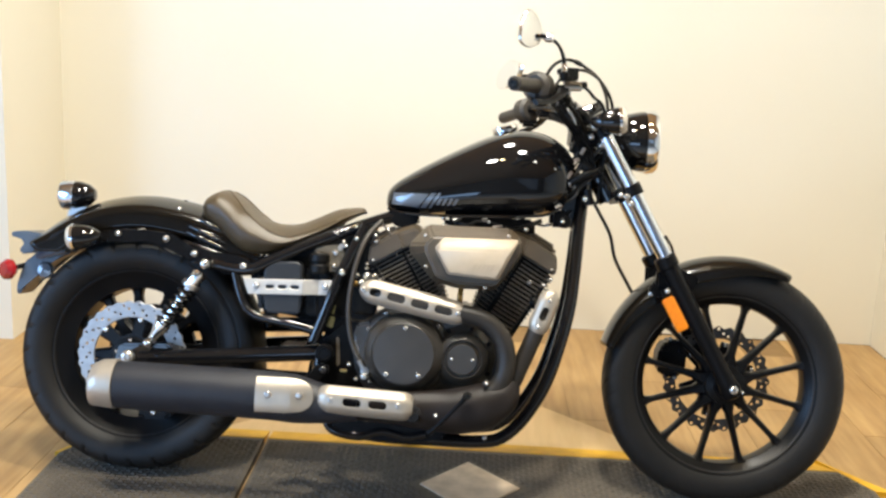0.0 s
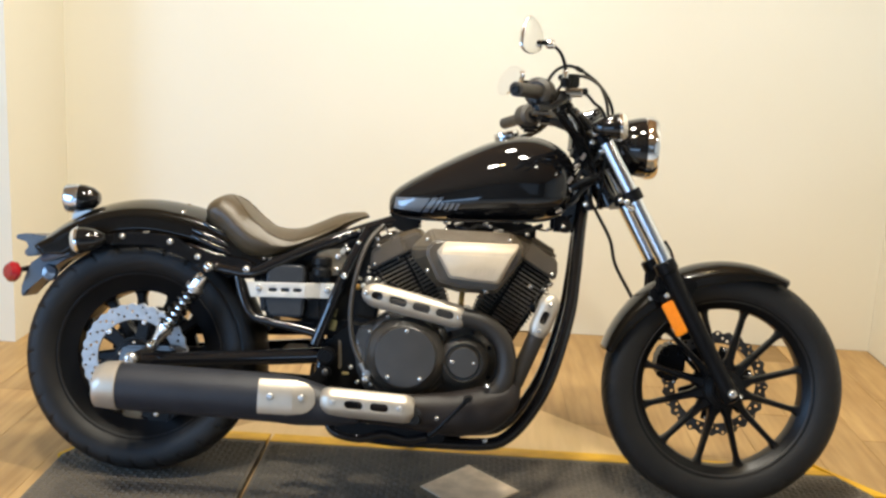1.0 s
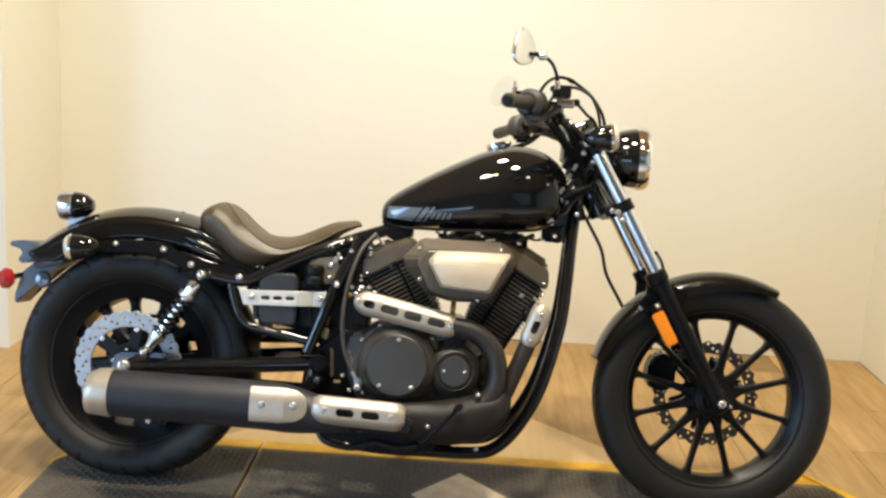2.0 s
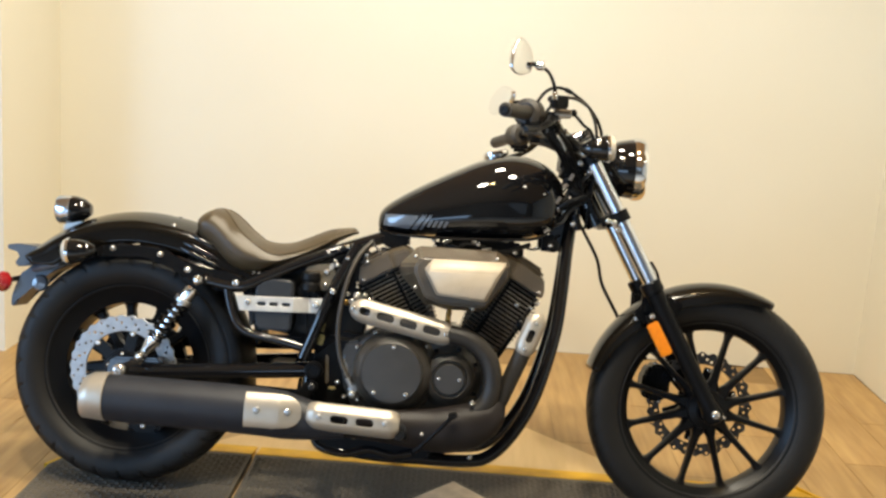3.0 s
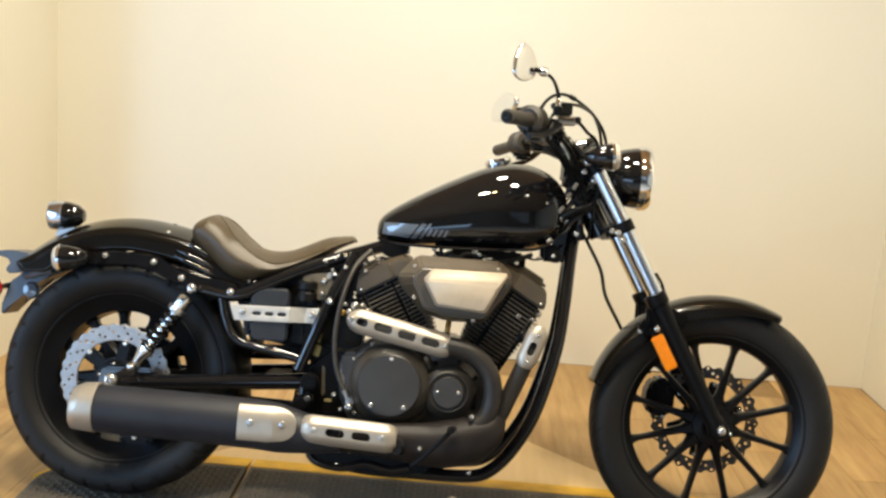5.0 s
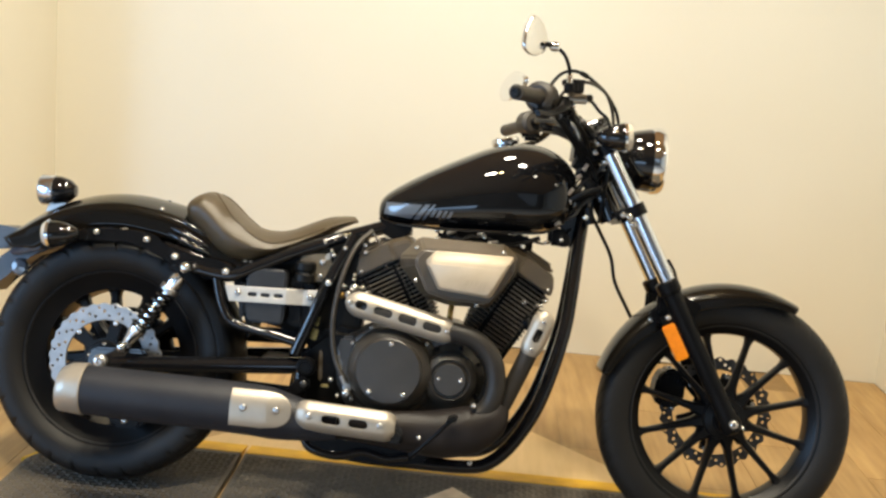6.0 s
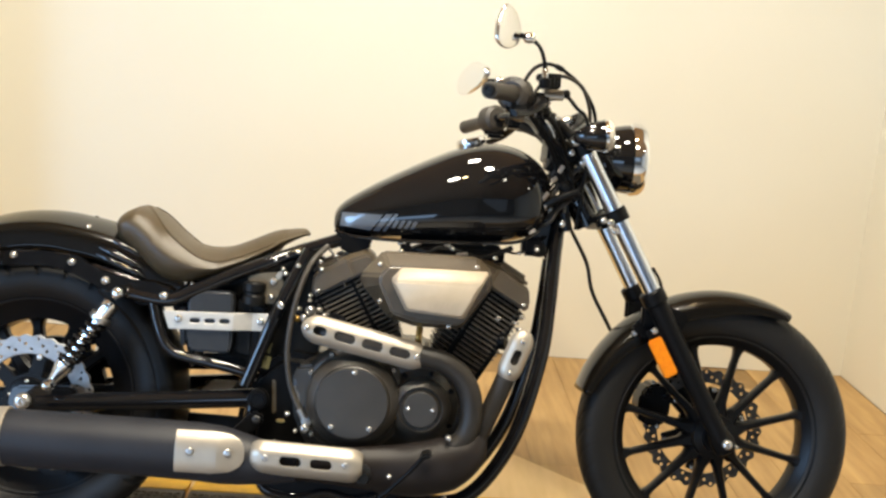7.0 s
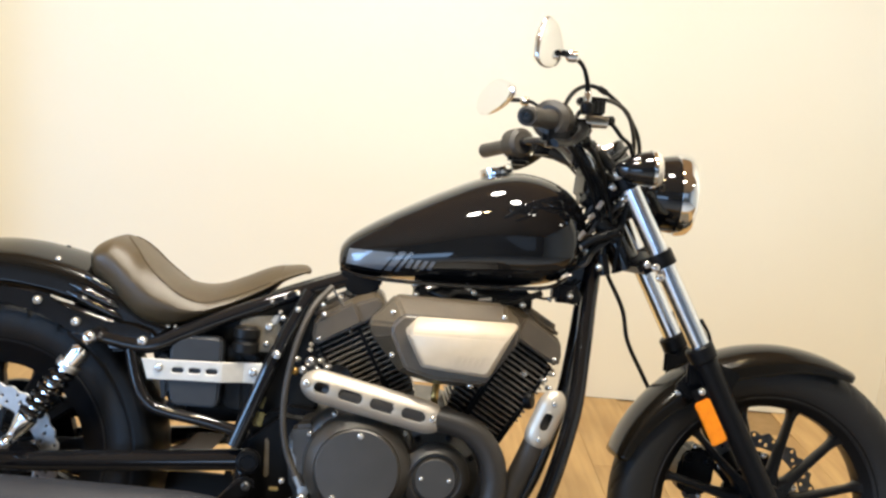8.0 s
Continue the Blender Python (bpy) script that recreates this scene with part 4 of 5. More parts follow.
# --- seat: a crease runs like a horseshoe round the dished top, the flanks fall away below it
SEAT = [(0.166, 0.722, 0.010, 0.721, 0.050, 0.704), (0.171, 0.738, 0.015, 0.737, 0.090, 0.698), (0.182, 0.750, 0.018, 0.749, 0.112, 0.690), (0.199, 0.760, 0.020, 0.759, 0.121, 0.682),
        (0.220, 0.766, 0.022, 0.765, 0.125, 0.668), (0.250, 0.750, 0.066, 0.7475, 0.130, 0.640), (0.283, 0.724, 0.096, 0.714, 0.133, 0.617), (0.319, 0.696, 0.112, 0.685, 0.134, 0.610),
        (0.357, 0.6835, 0.117, 0.661, 0.132, 0.6125), (0.394, 0.682, 0.113, 0.651, 0.126, 0.622), (0.425, 0.688, 0.104, 0.657, 0.116, 0.634), (0.460, 0.703, 0.091, 0.670, 0.102, 0.650),
        (0.510, 0.726, 0.076, 0.694, 0.086, 0.679), (0.545, 0.735, 0.064, 0.713, 0.074, 0.704), (0.580, 0.739, 0.046, 0.727, 0.056, 0.721), (0.592, 0.732, 0.015, 0.730, 0.030, 0.723)]


def seat_ring(x, zt, yc, zc, w, zf, shrink=0.0):
    """One ring: crown, crease at (yc, zc), flank bulging out to w and drawn in again down to zf."""
    half = [(yc * k, zt - (zt - zc) * k ** 2) for k in (0.0, 0.25, 0.5, 0.75, 0.93, 1.0)]
    boxy = min(1.0, max(0.0, (0.31 - x) / 0.10))
    bx, bz = yc + (w - yc) * (0.70 + 0.28 * boxy), zc - (zc - zf) * (0.22 - 0.20 * boxy)
    zm, tuck = zc - (zc - zf) * 0.50, 0.17 * w
    for k in range(1, 9):
        t = k / 8
        half.append(((1 - t) ** 2 * yc + 2 * t * (1 - t) * bx + t * t * w, (1 - t) ** 2 * zc + 2 * t * (1 - t) * bz + t * t * zm))
    ze = zf - 0.06 * (zc - zf)
    for k in range(1, 8):
        t = k / 7
        half.append(((1 - t) ** 2 * w + 2 * t * (1 - t) * w + t * t * (w - tuck), (1 - t) ** 2 * zm + 2 * t * (1 - t) * (0.55 * zm + 0.45 * ze) + t * t * ze))
    d = 0.06 * (zc - zf)
    half += [((w - tuck) * 0.93, ze - d * 0.7), ((w - tuck) * 0.7, ze - d), ((w - tuck) * 0.35, ze - d)]
    half = [(max(0.0, y - shrink), z - shrink * 0.6) for y, z in half]
    ring = [(x, -y, z) for y, z in half] + [(x, y, z) for y, z in half[:0:-1]]
    return ring


seat_rows = lerp_table(SEAT, 106)
seat = part("seat", loft([seat_ring(*r) for r in seat_rows if r[0] < 0.5425]), LEATHER, moto, "black leatherette solo seat", smooth=26)
part("seat_nose", loft([seat_ring(*r, 0.0018) for r in seat_rows if r[0] > 0.536]), LEATHER, seat, smooth=26)
for bx, by, bz, r in ((0.532, -0.117, 0.666, 0.0045), (0.556, -0.112, 0.675, 0.0040), (0.580, -0.108, 0.6858, 0.0050), (0.582, -0.12, 0.655, 0.0045), (0.550, -0.12, 0.6466, 0.0050)):
    bolt(moto, (bx, by, bz), r, 0.010)
part("seat_base", prism([(0.176, 0.700), (0.186, 0.665), (0.235, 0.618), (0.30, 0.592), (0.40, 0.604), (0.51, 0.668), (0.535, 0.698), (0.45, 0.66), (0.30, 0.64), (0.22, 0.70)], -0.068, 0.068, 0.006), PLASTIC, seat)
for s in (-1, 1):
    rim = [(r[0], (r[2] + 0.0008) * s, r[3] + 0.0006) for r in seat_rows if 0.225 < r[0] < 0.535][::4]
    part("seat_piping", tube(rim, 0.0017, 8, 3), LEATHER, seat)
for bx in (0.336, 0.350):
    bolt(seat, (bx, -0.112, 0.600), 0.0038, 0.008)

# --- rear fender, struts, tail
rf = part("rear_fender", fender(0.012, RZ, 0.422, 40, 136, 0.108, 0.085, 1.6, 70, 40, 0.020), FENDER, moto, "gloss black rear fender", solid=0.003, smooth=60)
for rib in ([(0.150, -0.098, 0.688), (0.181, -0.102, 0.677), (0.218, -0.104, 0.659), (0.236, -0.102, 0.648)],
            [(0.140, -0.108, 0.665), (0.1705, -0.110, 0.6545), (0.2197, -0.110, 0.634), (0.240, -0.107, 0.624)],
            [(0.135, -0.109, 0.650), (0.1656, -0.111, 0.639), (0.226, -0.111, 0.6145), (0.248, -0.108, 0.604)],
            [(0.120, -0.110, 0.627), (0.138, -0.112, 0.620), (0.224, -0.112, 0.5975), (0.245, -0.110, 0.590)]):
    part("fender_rib", tube(rib, [0.002, 0.0085, 0.0085, 0.002], 16), PAINT, rf)
for bx, bz in ((-0.061, 0.7265), (0.100, 0.7275)):
    part("fender_stud", lathe([(0.006, -0.004), (0.006, 0.003), (0.004, 0.005), (0.001, 0.0055)], (bx, 0, bz), direction=(bx, 0, 0.42), seg=14), PLASTIC, rf)
bolt(rf, (0.108, -0.086, 0.708), 0.006, 0.005, (0.2, -0.6, 0.75))
for s in (-1, 1):
    y0, y1 = sorted((0.118 * s, 0.132 * s))
    st = part("fender_strut", prism([(-0.110, 0.622), (-0.075, 0.640), (-0.03, 0.650), (0.03, 0.650), (0.085, 0.648), (0.114, 0.640), (0.136, 0.618), (0.158, 0.608), (0.21, 0.602), (0.272, 0.597), (0.308, 0.588), (0.316, 0.572), (0.303, 0.549), (0.234, 0.545), (0.218, 0.568), (0.180, 0.570), (0.158, 0.571), (0.141, 0.579), (0.111, 0.602), (0.083, 0.613), (0.037, 0.619), (-0.019, 0.620), (-0.075, 0.610)], y0, y1, 0.005), FRAME, moto, "gloss black fender strut")
    for bx, bz, r in ((-0.036, 0.637, 0.0085), (0.090, 0.630, 0.0095), (0.165, 0.595, 0.010), (0.294, 0.569, 0.0110)):
        bolt(st, (bx, 0.131 * s, bz), r * 0.92, 0.012, (0, s, 0))
lampb = part("tail_lamp", lathe([(0.003, 0.053), (0.015, 0.051), (0.028, 0.037), (0.0365, 0.014), (0.038, 0.0)], (-0.199, 0, 0.731), direction=(1, 0, 0.06), seg=36), PAINT, moto, "bullet tail lamp with a broad chrome ring")
part("tail_lamp_ring", lathe([(0.0375, 0.0), (0.0395, -0.002), (0.0395, -0.034), (0.036, -0.039), (0.032, -0.037)], (-0.199, 0, 0.731), direction=(1, 0, 0.06), seg=36), FORKTUBE, lampb, "broad chrome ring")
part("tail_lamp_lens", lathe([(0.034, -0.037), (0.026, -0.041), (0.002, -0.043)], (-0.199, 0, 0.731), direction=(1, 0, 0.06), seg=28), RED, lampb)
part("tail_lamp_foot", prism([(-0.213, 0.695), (-0.172, 0.700), (-0.140, 0.706), (-0.150, 0.685), (-0.222, 0.655)], -0.016, 0.016, 0.005), ALLOY, lampb)
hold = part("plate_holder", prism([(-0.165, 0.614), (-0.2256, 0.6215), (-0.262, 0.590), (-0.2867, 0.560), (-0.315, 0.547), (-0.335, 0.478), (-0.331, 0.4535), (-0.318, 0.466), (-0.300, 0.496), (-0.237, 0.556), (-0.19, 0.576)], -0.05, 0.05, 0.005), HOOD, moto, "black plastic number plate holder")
cheek = [(-0.226, 0.621), (-0.186, 0.607), (-0.190, 0.577), (-0.272, 0.552), (-0.287, 0.561)]
ridge = [(-0.196, 0.611), (-0.187, 0.604), (-0.191, 0.580), (-0.206, 0.576), (-0.209, 0.581)]
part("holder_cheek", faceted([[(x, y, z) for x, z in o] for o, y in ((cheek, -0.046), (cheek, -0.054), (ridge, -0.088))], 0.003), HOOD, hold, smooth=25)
hood = [(-0.350, 0.623), (-0.315, 0.629), (-0.245, 0.621), (-0.262, 0.590), (-0.286, 0.570), (-0.320, 0.566), (-0.322, 0.587), (-0.302, 0.591), (-0.314, 0.610), (-0.350, 0.613)]
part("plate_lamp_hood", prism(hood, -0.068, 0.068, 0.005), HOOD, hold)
part("rear_reflector", lathe([(0.004, -0.016), (0.020, -0.014), (0.028, -0.004), (0.028, 0.006), (0.019, 0.017), (0.004, 0.020)], (-0.353, -0.06, 0.523), direction=(-0.6, -1, 0.1), seg=28), RED, hold, "round red reflector")
part("reflector_arm", tube([(-0.33, -0.055, 0.53), (-0.30, -0.03, 0.54)], 0.007, 10, curve=False), PLASTIC, hold)
part("round_marker", lathe([(0.022, 0.0), (0.023, -0.005), (0.018, -0.013), (0.003, -0.016)], (-0.254, -0.050, 0.526), seg=26), SMOKE, hold, "round grey lens")

# --- frame
for s in (-1, 1):
    k = s if s < 0 else 0.5
    part("frame_rail", tube([(1.172, 0.02 * k, 0.83), (1.162, 0.045 * k, 0.72), (1.154, 0.07 * k, 0.60), (1.140, 0.10 * k, 0.487), (1.098, 0.125 * k, 0.33), (1.046, 0.132 * k, 0.228), (0.990, 0.135 * k, 0.168), (0.93, 0.135 * k, 0.150), (0.80, 0.135 * k, 0.148), (0.66, 0.135 * k, 0.150), (0.55, 0.135 * k, 0.175), (0.505, 0.135 * k, 0.26), (0.505, 0.13 * k, 0.36)], 0.0168, 16), FRAME, moto, "gloss black frame tube")
    part("seat_rail", tube([(0.20, 0.122 * s, 0.572), (0.30, 0.125 * s, 0.560), (0.37, 0.122 * s, 0.590), (0.44, 0.115 * s, 0.625), (0.56, 0.095 * s, 0.678), (0.67, 0.07 * s, 0.720)], 0.0155, 16), FRAME, moto, "gloss black frame tube")
    part("frame_strut", tube([(0.605, 0.11 * s, 0.69), (0.570, 0.125 * s, 0.615), (0.540, 0.135 * s, 0.54), (0.485, 0.14 * s, 0.385)], 0.0155, 16), FRAME, moto)
    part("frame_loop", tube([(0.270, 0.125 * s, 0.555), (0.284, 0.13 * s, 0.508), (0.301, 0.135 * s, 0.471), (0.325, 0.138 * s, 0.447), (0.360, 0.138 * s, 0.437), (0.42, 0.138 * s, 0.427), (0.495, 0.138 * s, 0.411)], 0.0118, 16), FRAME, moto)
    part("swingarm", tube([(0.03, 0.118 * s, 0.314), (0.10, 0.120 * s, 0.319), (0.27, 0.122 * s, 0.334), (0.515, 0.125 * s, 0.357)], [0.019, 0.0205, 0.0208, 0.021], 20), FRAME, moto, "black swingarm tube")
    part("axle_plate", prism([(-0.032, 0.335), (-0.018, 0.350), (0.10, 0.355), (0.12, 0.34), (0.10, 0.305), (-0.018, 0.290), (-0.034, 0.30)], *sorted((0.104 * s, 0.124 * s)), 0.006), FRAME, moto)
    bolt(moto, (RX, 0.124 * s, RZ), 0.0185, 0.014, (0, s, 0))
    part("pivot_cap", lathe([(0.0235, 0), (0.0235, 0.020), (0.021, 0.024), (0.015, 0.025), (0.014, 0.022), (0.003, 0.022)], (0.516, 0.13 * s, 0.357), direction=(0, s, 0), seg=24), SATIN, moto)
    # shock absorber
    top, low = Vector((0.204, 0.158 * s, 0.572)), Vector((0.0665, 0.158 * s, 0.3625))
    sh = part("shock_absorber", tube([top.lerp(low, 0.28), top.lerp(low, 0.80)], 0.0125, 16, curve=False), CHROME, moto, "rear shock absorber with a chrome body")
    d = low - top
    part("shock_collar", tube([top.lerp(low, 0.10), top.lerp(low, 0.125), top.lerp(low, 0.24), top.lerp(low, 0.25)], [0.012, 0.0195, 0.0205, 0.020], 24, curve=False), CHROME, sh)
    part("preload_ring", tube([top.lerp(low, 0.248), top.lerp(low, 0.255), top.lerp(low, 0.295), top.lerp(low, 0.30)], [0.0235, 0.0250, 0.0250, 0.0225], 12, curve=False), ALLOY, sh)
    part("shock_body", tube([top.lerp(low, 0.755), top.lerp(low, 0.765), top.lerp(low, 0.80), top.lerp(low, 0.88), top.lerp(low, 0.96)], [0.018, 0.0215, 0.0215, 0.0155, 0.011], 24, curve=False), CHROME, sh)
    for q, r in ((top, 0.0135), (low, 0.012)):
        part("shock_eye", lathe([(0.004, -0.030), (r * 0.6, -0.0285), (r * 0.95, -0.022), (r + 0.001, -0.014), (r + 0.001, 0.018), (r, 0.022), (0.005, 0.022)], q, seg=24), CHROME, sh)
    ax = d.normalized()
    u = ax.orthogonal().normalized()
    w = ax.cross(u)
    coil = [top.lerp(low, 0.295 + 0.465 * k / 136) + 0.0195 * (math.cos(2 * math.pi * k / 21) * u + math.sin(2 * math.pi * k / 21) * w) for k in range(137)]
    part("shock_spring", tube(coil, 0.0054, 8, curve=False), PAINT, sh, "gloss black coil spring")
part("backbone", tube([(1.165, 0, 0.84), (1.0, 0, 0.79), (0.80, 0, 0.775), (0.68, 0, 0.765)], 0.030, 16), FRAME, moto)
part("frame_gusset_and_glint", prism([(1.10, 0.80), (1.185, 0.86), (1.195, 0.80), (1.15, 0.70), (1.12, 0.74)], -0.026, 0.026, 0.006), FRAME, moto)
part("inner_fender", fender(RX, RZ, 0.337, -16, 66, 0.090, 0.054, 1.7, 40, 24), PLASTIC, moto, "black plastic inner mudguard", solid=0.003, smooth=60)
part("inner_fender_stay", prism([(0.235, 0.60), (0.30, 0.56), (0.335, 0.46), (0.35, 0.40), (0.36, 0.46), (0.32, 0.57), (0.27, 0.61)], -0.07, 0.07, 0.006), PLASTIC, moto)
part("hugger_plate", prism([(0.30, 0.56), (0.42, 0.62), (0.60, 0.69), (0.66, 0.66), (0.63, 0.44), (0.53, 0.42), (0.36, 0.45)], -0.06, 0.02, 0.006), PLASTIC, moto)

part("gearbox_end", prism([(0.49, 0.40), (0.56, 0.46), (0.66, 0.45), (0.67, 0.25), (0.60, 0.20), (0.50, 0.22)], -0.10, 0.12, 0.02, 3), SATIN, moto, "black rear end of the engine case")
part("stand_bracket", prism([(0.50, 0.23), (0.66, 0.23), (0.70, 0.17), (0.50, 0.16)], 0.06, 0.13, 0.006), FRAME, moto)

# side cover with its bright strip
sc = part("side_cover", prism([(0.349, 0.562), (0.354, 0.573), (0.365, 0.582), (0.384, 0.587), (0.434, 0.589), (0.443, 0.586), (0.447, 0.576), (0.4475, 0.462), (0.442, 0.453), (0.366, 0.452), (0.356, 0.458), (0.350, 0.500)], -0.138, -0.085, 0.007, 3), SIDEPLASTIC, moto, "black plastic side cover")
part("cover_flap", prism([(0.322, 0.545), (0.346, 0.545), (0.349, 0.470), (0.336, 0.455)], -0.126, -0.09, 0.006), SIDEPLASTIC, sc)
part("cover_flap", prism([(0.452, 0.575), (0.515, 0.560), (0.522, 0.470), (0.500, 0.445), (0.452, 0.450)], -0.108, -0.07, 0.006), PLASTIC, sc)
part("cover_rib", prism([(0.474, 0.560), (0.482, 0.560), (0.488, 0.450), (0.480, 0.450)], -0.114, -0.10, 0.002), PLASTIC, sc)


def strip_holes(u, v):
    return min(capsule(u, v, c, 0.0, 0.0066, 0.0050) for c in (0.0632, 0.0954, 0.1276))


def strip_place(u, v):
    x = 0.304 + u
    y = -0.144 + min(0.016, max(0.0, u - 0.147) * 0.42)
    z = 0.519 + 0.022 * u / 0.22 * 0.3 + v
    return (x + (0.014 * (0.5 - (v + 0.02) / 0.04) if u < 0.03 else 0), y, z)


strip = part("side_strip", perforated(110, 20, 0, 0.225, -0.0195, 0.0195, strip_place, strip_holes), STRIP, sc, "satin silver strip with three slots", solid=0.002, smooth=30)
bolt(strip, (0.3315, -0.145, 0.5235), 0.0085, 0.007)
bolt(strip, (0.508, -0.129, 0.527), 0.0085, 0.007)
lockb = part("seat_lock_plate", prism([(0.468, 0.598), (0.474, 0.624), (0.50, 0.633), (0.536, 0.638), (0.552, 0.620), (0.549, 0.588), (0.538, 0.567), (0.50, 0.565)], -0.114, -0.106, 0.003), BRACKET, moto, "small bare metal bracket plate")
bolt(lockb, (0.530, -0.114, 0.616), 0.0085, 0.008)
bolt(lockb, (0.527, -0.114, 0.582), 0.0070, 0.008)
part("relay", lathe([(0.020, -0.027), (0.0255, -0.022), (0.0255, -0.006), (0.022, -0.002), (0.022, 0.002), (0.0255, 0.006), (0.0255, 0.022), (0.019, 0.027)], (0.489, -0.122, 0.587), "z", 24), PLASTIC, lockb)
for bx, by, bz, r in ((0.5535, -0.150, 0.566, 0.0075), (0.584, -0.132, 0.656, 0.0060), (0.556, -0.122, 0.636, 0.0060)):
    bolt(moto, (bx, by, bz), r, 0.008)
for bx, bz, w, h in ((0.527, 0.437, 0.016, 0.028), (0.5305, 0.470, 0.011, 0.024)):
    part("yellow_sticker", box((bx, -0.126, bz), (w, 0.003, h), 0.001, Matrix.Rotation(radians(12), 4, "Y")), LABEL, moto, smooth=0)
part("side_hose", tube([(0.645, -0.12, 0.705), (0.612, -0.16, 0.66), (0.588, -0.185, 0.58), (0.578, -0.195, 0.48), (0.590, -0.20, 0.40), (0.622, -0.21, 0.335)], 0.0062, 12), GRIP, moto, "black rubber hose beside the engine")
part("hose_end", tube([(0.612, -0.208, 0.352), (0.632, -0.214, 0.318)], 0.0065, 10, curve=False), ALLOY, moto)

# --- engine
eng = part("crankcase", prism([(0.60, 0.44), (0.585, 0.40), (0.60, 0.31), (0.65, 0.235), (0.72, 0.205), (0.94, 0.205), (0.99, 0.245), (1.00, 0.36), (0.965, 0.44), (0.89, 0.49), (0.72, 0.49)], -0.165, 0.165, 0.014, 3), CHARCOAL, moto, "charcoal engine crankcase")
part("oil_pan", prism([(0.64, 0.24), (0.70, 0.158), (0.885, 0.158), (0.925, 0.235)], -0.13, 0.13, 0.012, 3), SATIN, eng, "black oil pan")
cx, cz = 0.726, 0.379
part("clutch_cover", lathe([(0.120, 0.165), (0.118, 0.190), (0.108, 0.203), (0.103, 0.205), (0.101, 0.212), (0.099, 0.226), (0.0965, 0.230), (0.080, 0.2435), (0.0785, 0.2425), (0.0778, 0.247), (0.075, 0.2495), (0.03, 0.251), (0.003, 0.251)], (cx, 0, cz), direction=(0, -1, 0), seg=64), CHARCOAL, eng, "round charcoal clutch cover")
for a, r in ((88, 0.0655), (232, 0.0655), (308, 0.0655)):
    bolt(eng, (cx + r * math.cos(radians(a)), -0.249, cz + r * math.sin(radians(a))), 0.0066, 0.007)
for a in (118, 150, 40):
    bolt(eng, (cx + 0.108 * math.cos(radians(a)), -0.205, cz + 0.108 * math.sin(radians(a))), 0.0058, 0.009)
part("cover_ear", prism([(0.60, 0.445), (0.64, 0.452), (0.66, 0.40), (0.64, 0.34), (0.605, 0.355)], -0.205, -0.16, 0.008), CHARCOAL, eng)
c2x, c2z = 0.872, 0.372
part("stator_cover", lathe([(0.085, 0.165), (0.082, 0.190), (0.070, 0.200), (0.066, 0.204), (0.064, 0.216), (0.061, 0.219), (0.048, 0.228), (0.0455, 0.226), (0.044, 0.221), (0.042, 0.221), (0.040, 0.230), (0.037, 0.233), (0.002, 0.233)], (c2x, 0, c2z), direction=(0, -1, 0), seg=56), CHARCOAL, eng, "round charcoal side cover")
for s in (-1, 1):
    bolt(eng, (c2x + 0.026 * s, -0.231, c2z), 0.0052, 0.006)
for a in (30, 75, 120, 330):
    bolt(eng, (c2x + 0.076 * math.cos(radians(a)), -0.195, c2z + 0.076 * math.sin(radians(a))), 0.006, 0.007, mat=SATIN)
part("case_bridge", prism([(0.78, 0.47), (0.90, 0.465), (0.95, 0.42), (0.96, 0.33), (0.93, 0.30), (0.82, 0.29)], -0.190, -0.15, 0.012, 3), CHARCOAL, eng)


def cylinder(ox, oz, lean, name, label):
    """Finned barrel with its head, leaning by lean degrees; its outer side is cut off at a slant."""
    m = Matrix.Translation((ox, 0, oz)) @ Matrix.Rotation(radians(lean), 4, "Y")
    k = -1 if lean < 0 else 1

    def place(bm):
        bmesh.ops.transform(bm, matrix=m, verts=bm.verts[:])
        return bm
    cyl = part(name, place(box((0, 0, 0.21), (0.118, 0.155, 0.26), 0.02)), SATIN, moto, label)
    for n in range(18):
        h = 0.118 + 0.0112 * n
        wx, wy = min(0.150, 0.118 + 0.005 * n), min(0.205, 0.176 + 0.0035 * n)
        part("cooling_fin", place(box((-0.004 * k, 0, h), (wx, wy, 0.0046), 0.0015, segments=1)), FIN, cyl)
    for x, w in ((-0.024 * k, 0.013), (0.060 * k, 0.010)):
        part("fin_channel", place(box((x, 0, 0.215), (w, 0.207, 0.196), 0.003)), SATIN, cyl)
    edge = [(0.070, 0.316), (0.069, 0.334), (0.048, 0.366), (-0.045, 0.371), (-0.084, 0.364), (-0.094, 0.347), (-0.088, 0.316)]
    edge = [(k * x, z) for x, z in edge]
    inset = [(x * 0.90 - 0.006 * k, 0.318 + (z - 0.316) * 0.72) for x, z in edge]
    head = part("cylinder_head", place(faceted([[(x, y, z) for x, z in o] for o, y in ((inset, -0.114), (edge, -0.088), (edge, 0.088), (inset, 0.114))], 0.004)), CASTING, cyl, "charcoal cylinder head", smooth=25)
    cover = [(0.066, 0.3185), (0.065, 0.335), (0.045, 0.3625), (-0.040, 0.366), (-0.036, 0.3185)]
    part("head_side_cover", place(prism([(k * x, z) for x, z in cover], -0.124, -0.100, 0.005, 3)), CASTING, head, smooth=25)
    part("rocker_cover", place(prism([(-0.05, 0.360), (-0.042, 0.386), (0.036, 0.386), (0.046, 0.360)], -0.075, 0.075, 0.010, 3)), CASTING, cyl)
    for x, z in ((0.053 * k, 0.328), (-0.070 * k, 0.346)):
        bolt(head, m @ Vector((x, -0.122 if x * k > 0 else -0.108, z)), 0.0050, 0.006)
    return cyl


cylinder(0.838, 0.345, -30, "rear_cylinder", "finned black rear cylinder")
front_cyl = cylinder(0.880, 0.345, 30, "front_cylinder", "finned black front cylinder")
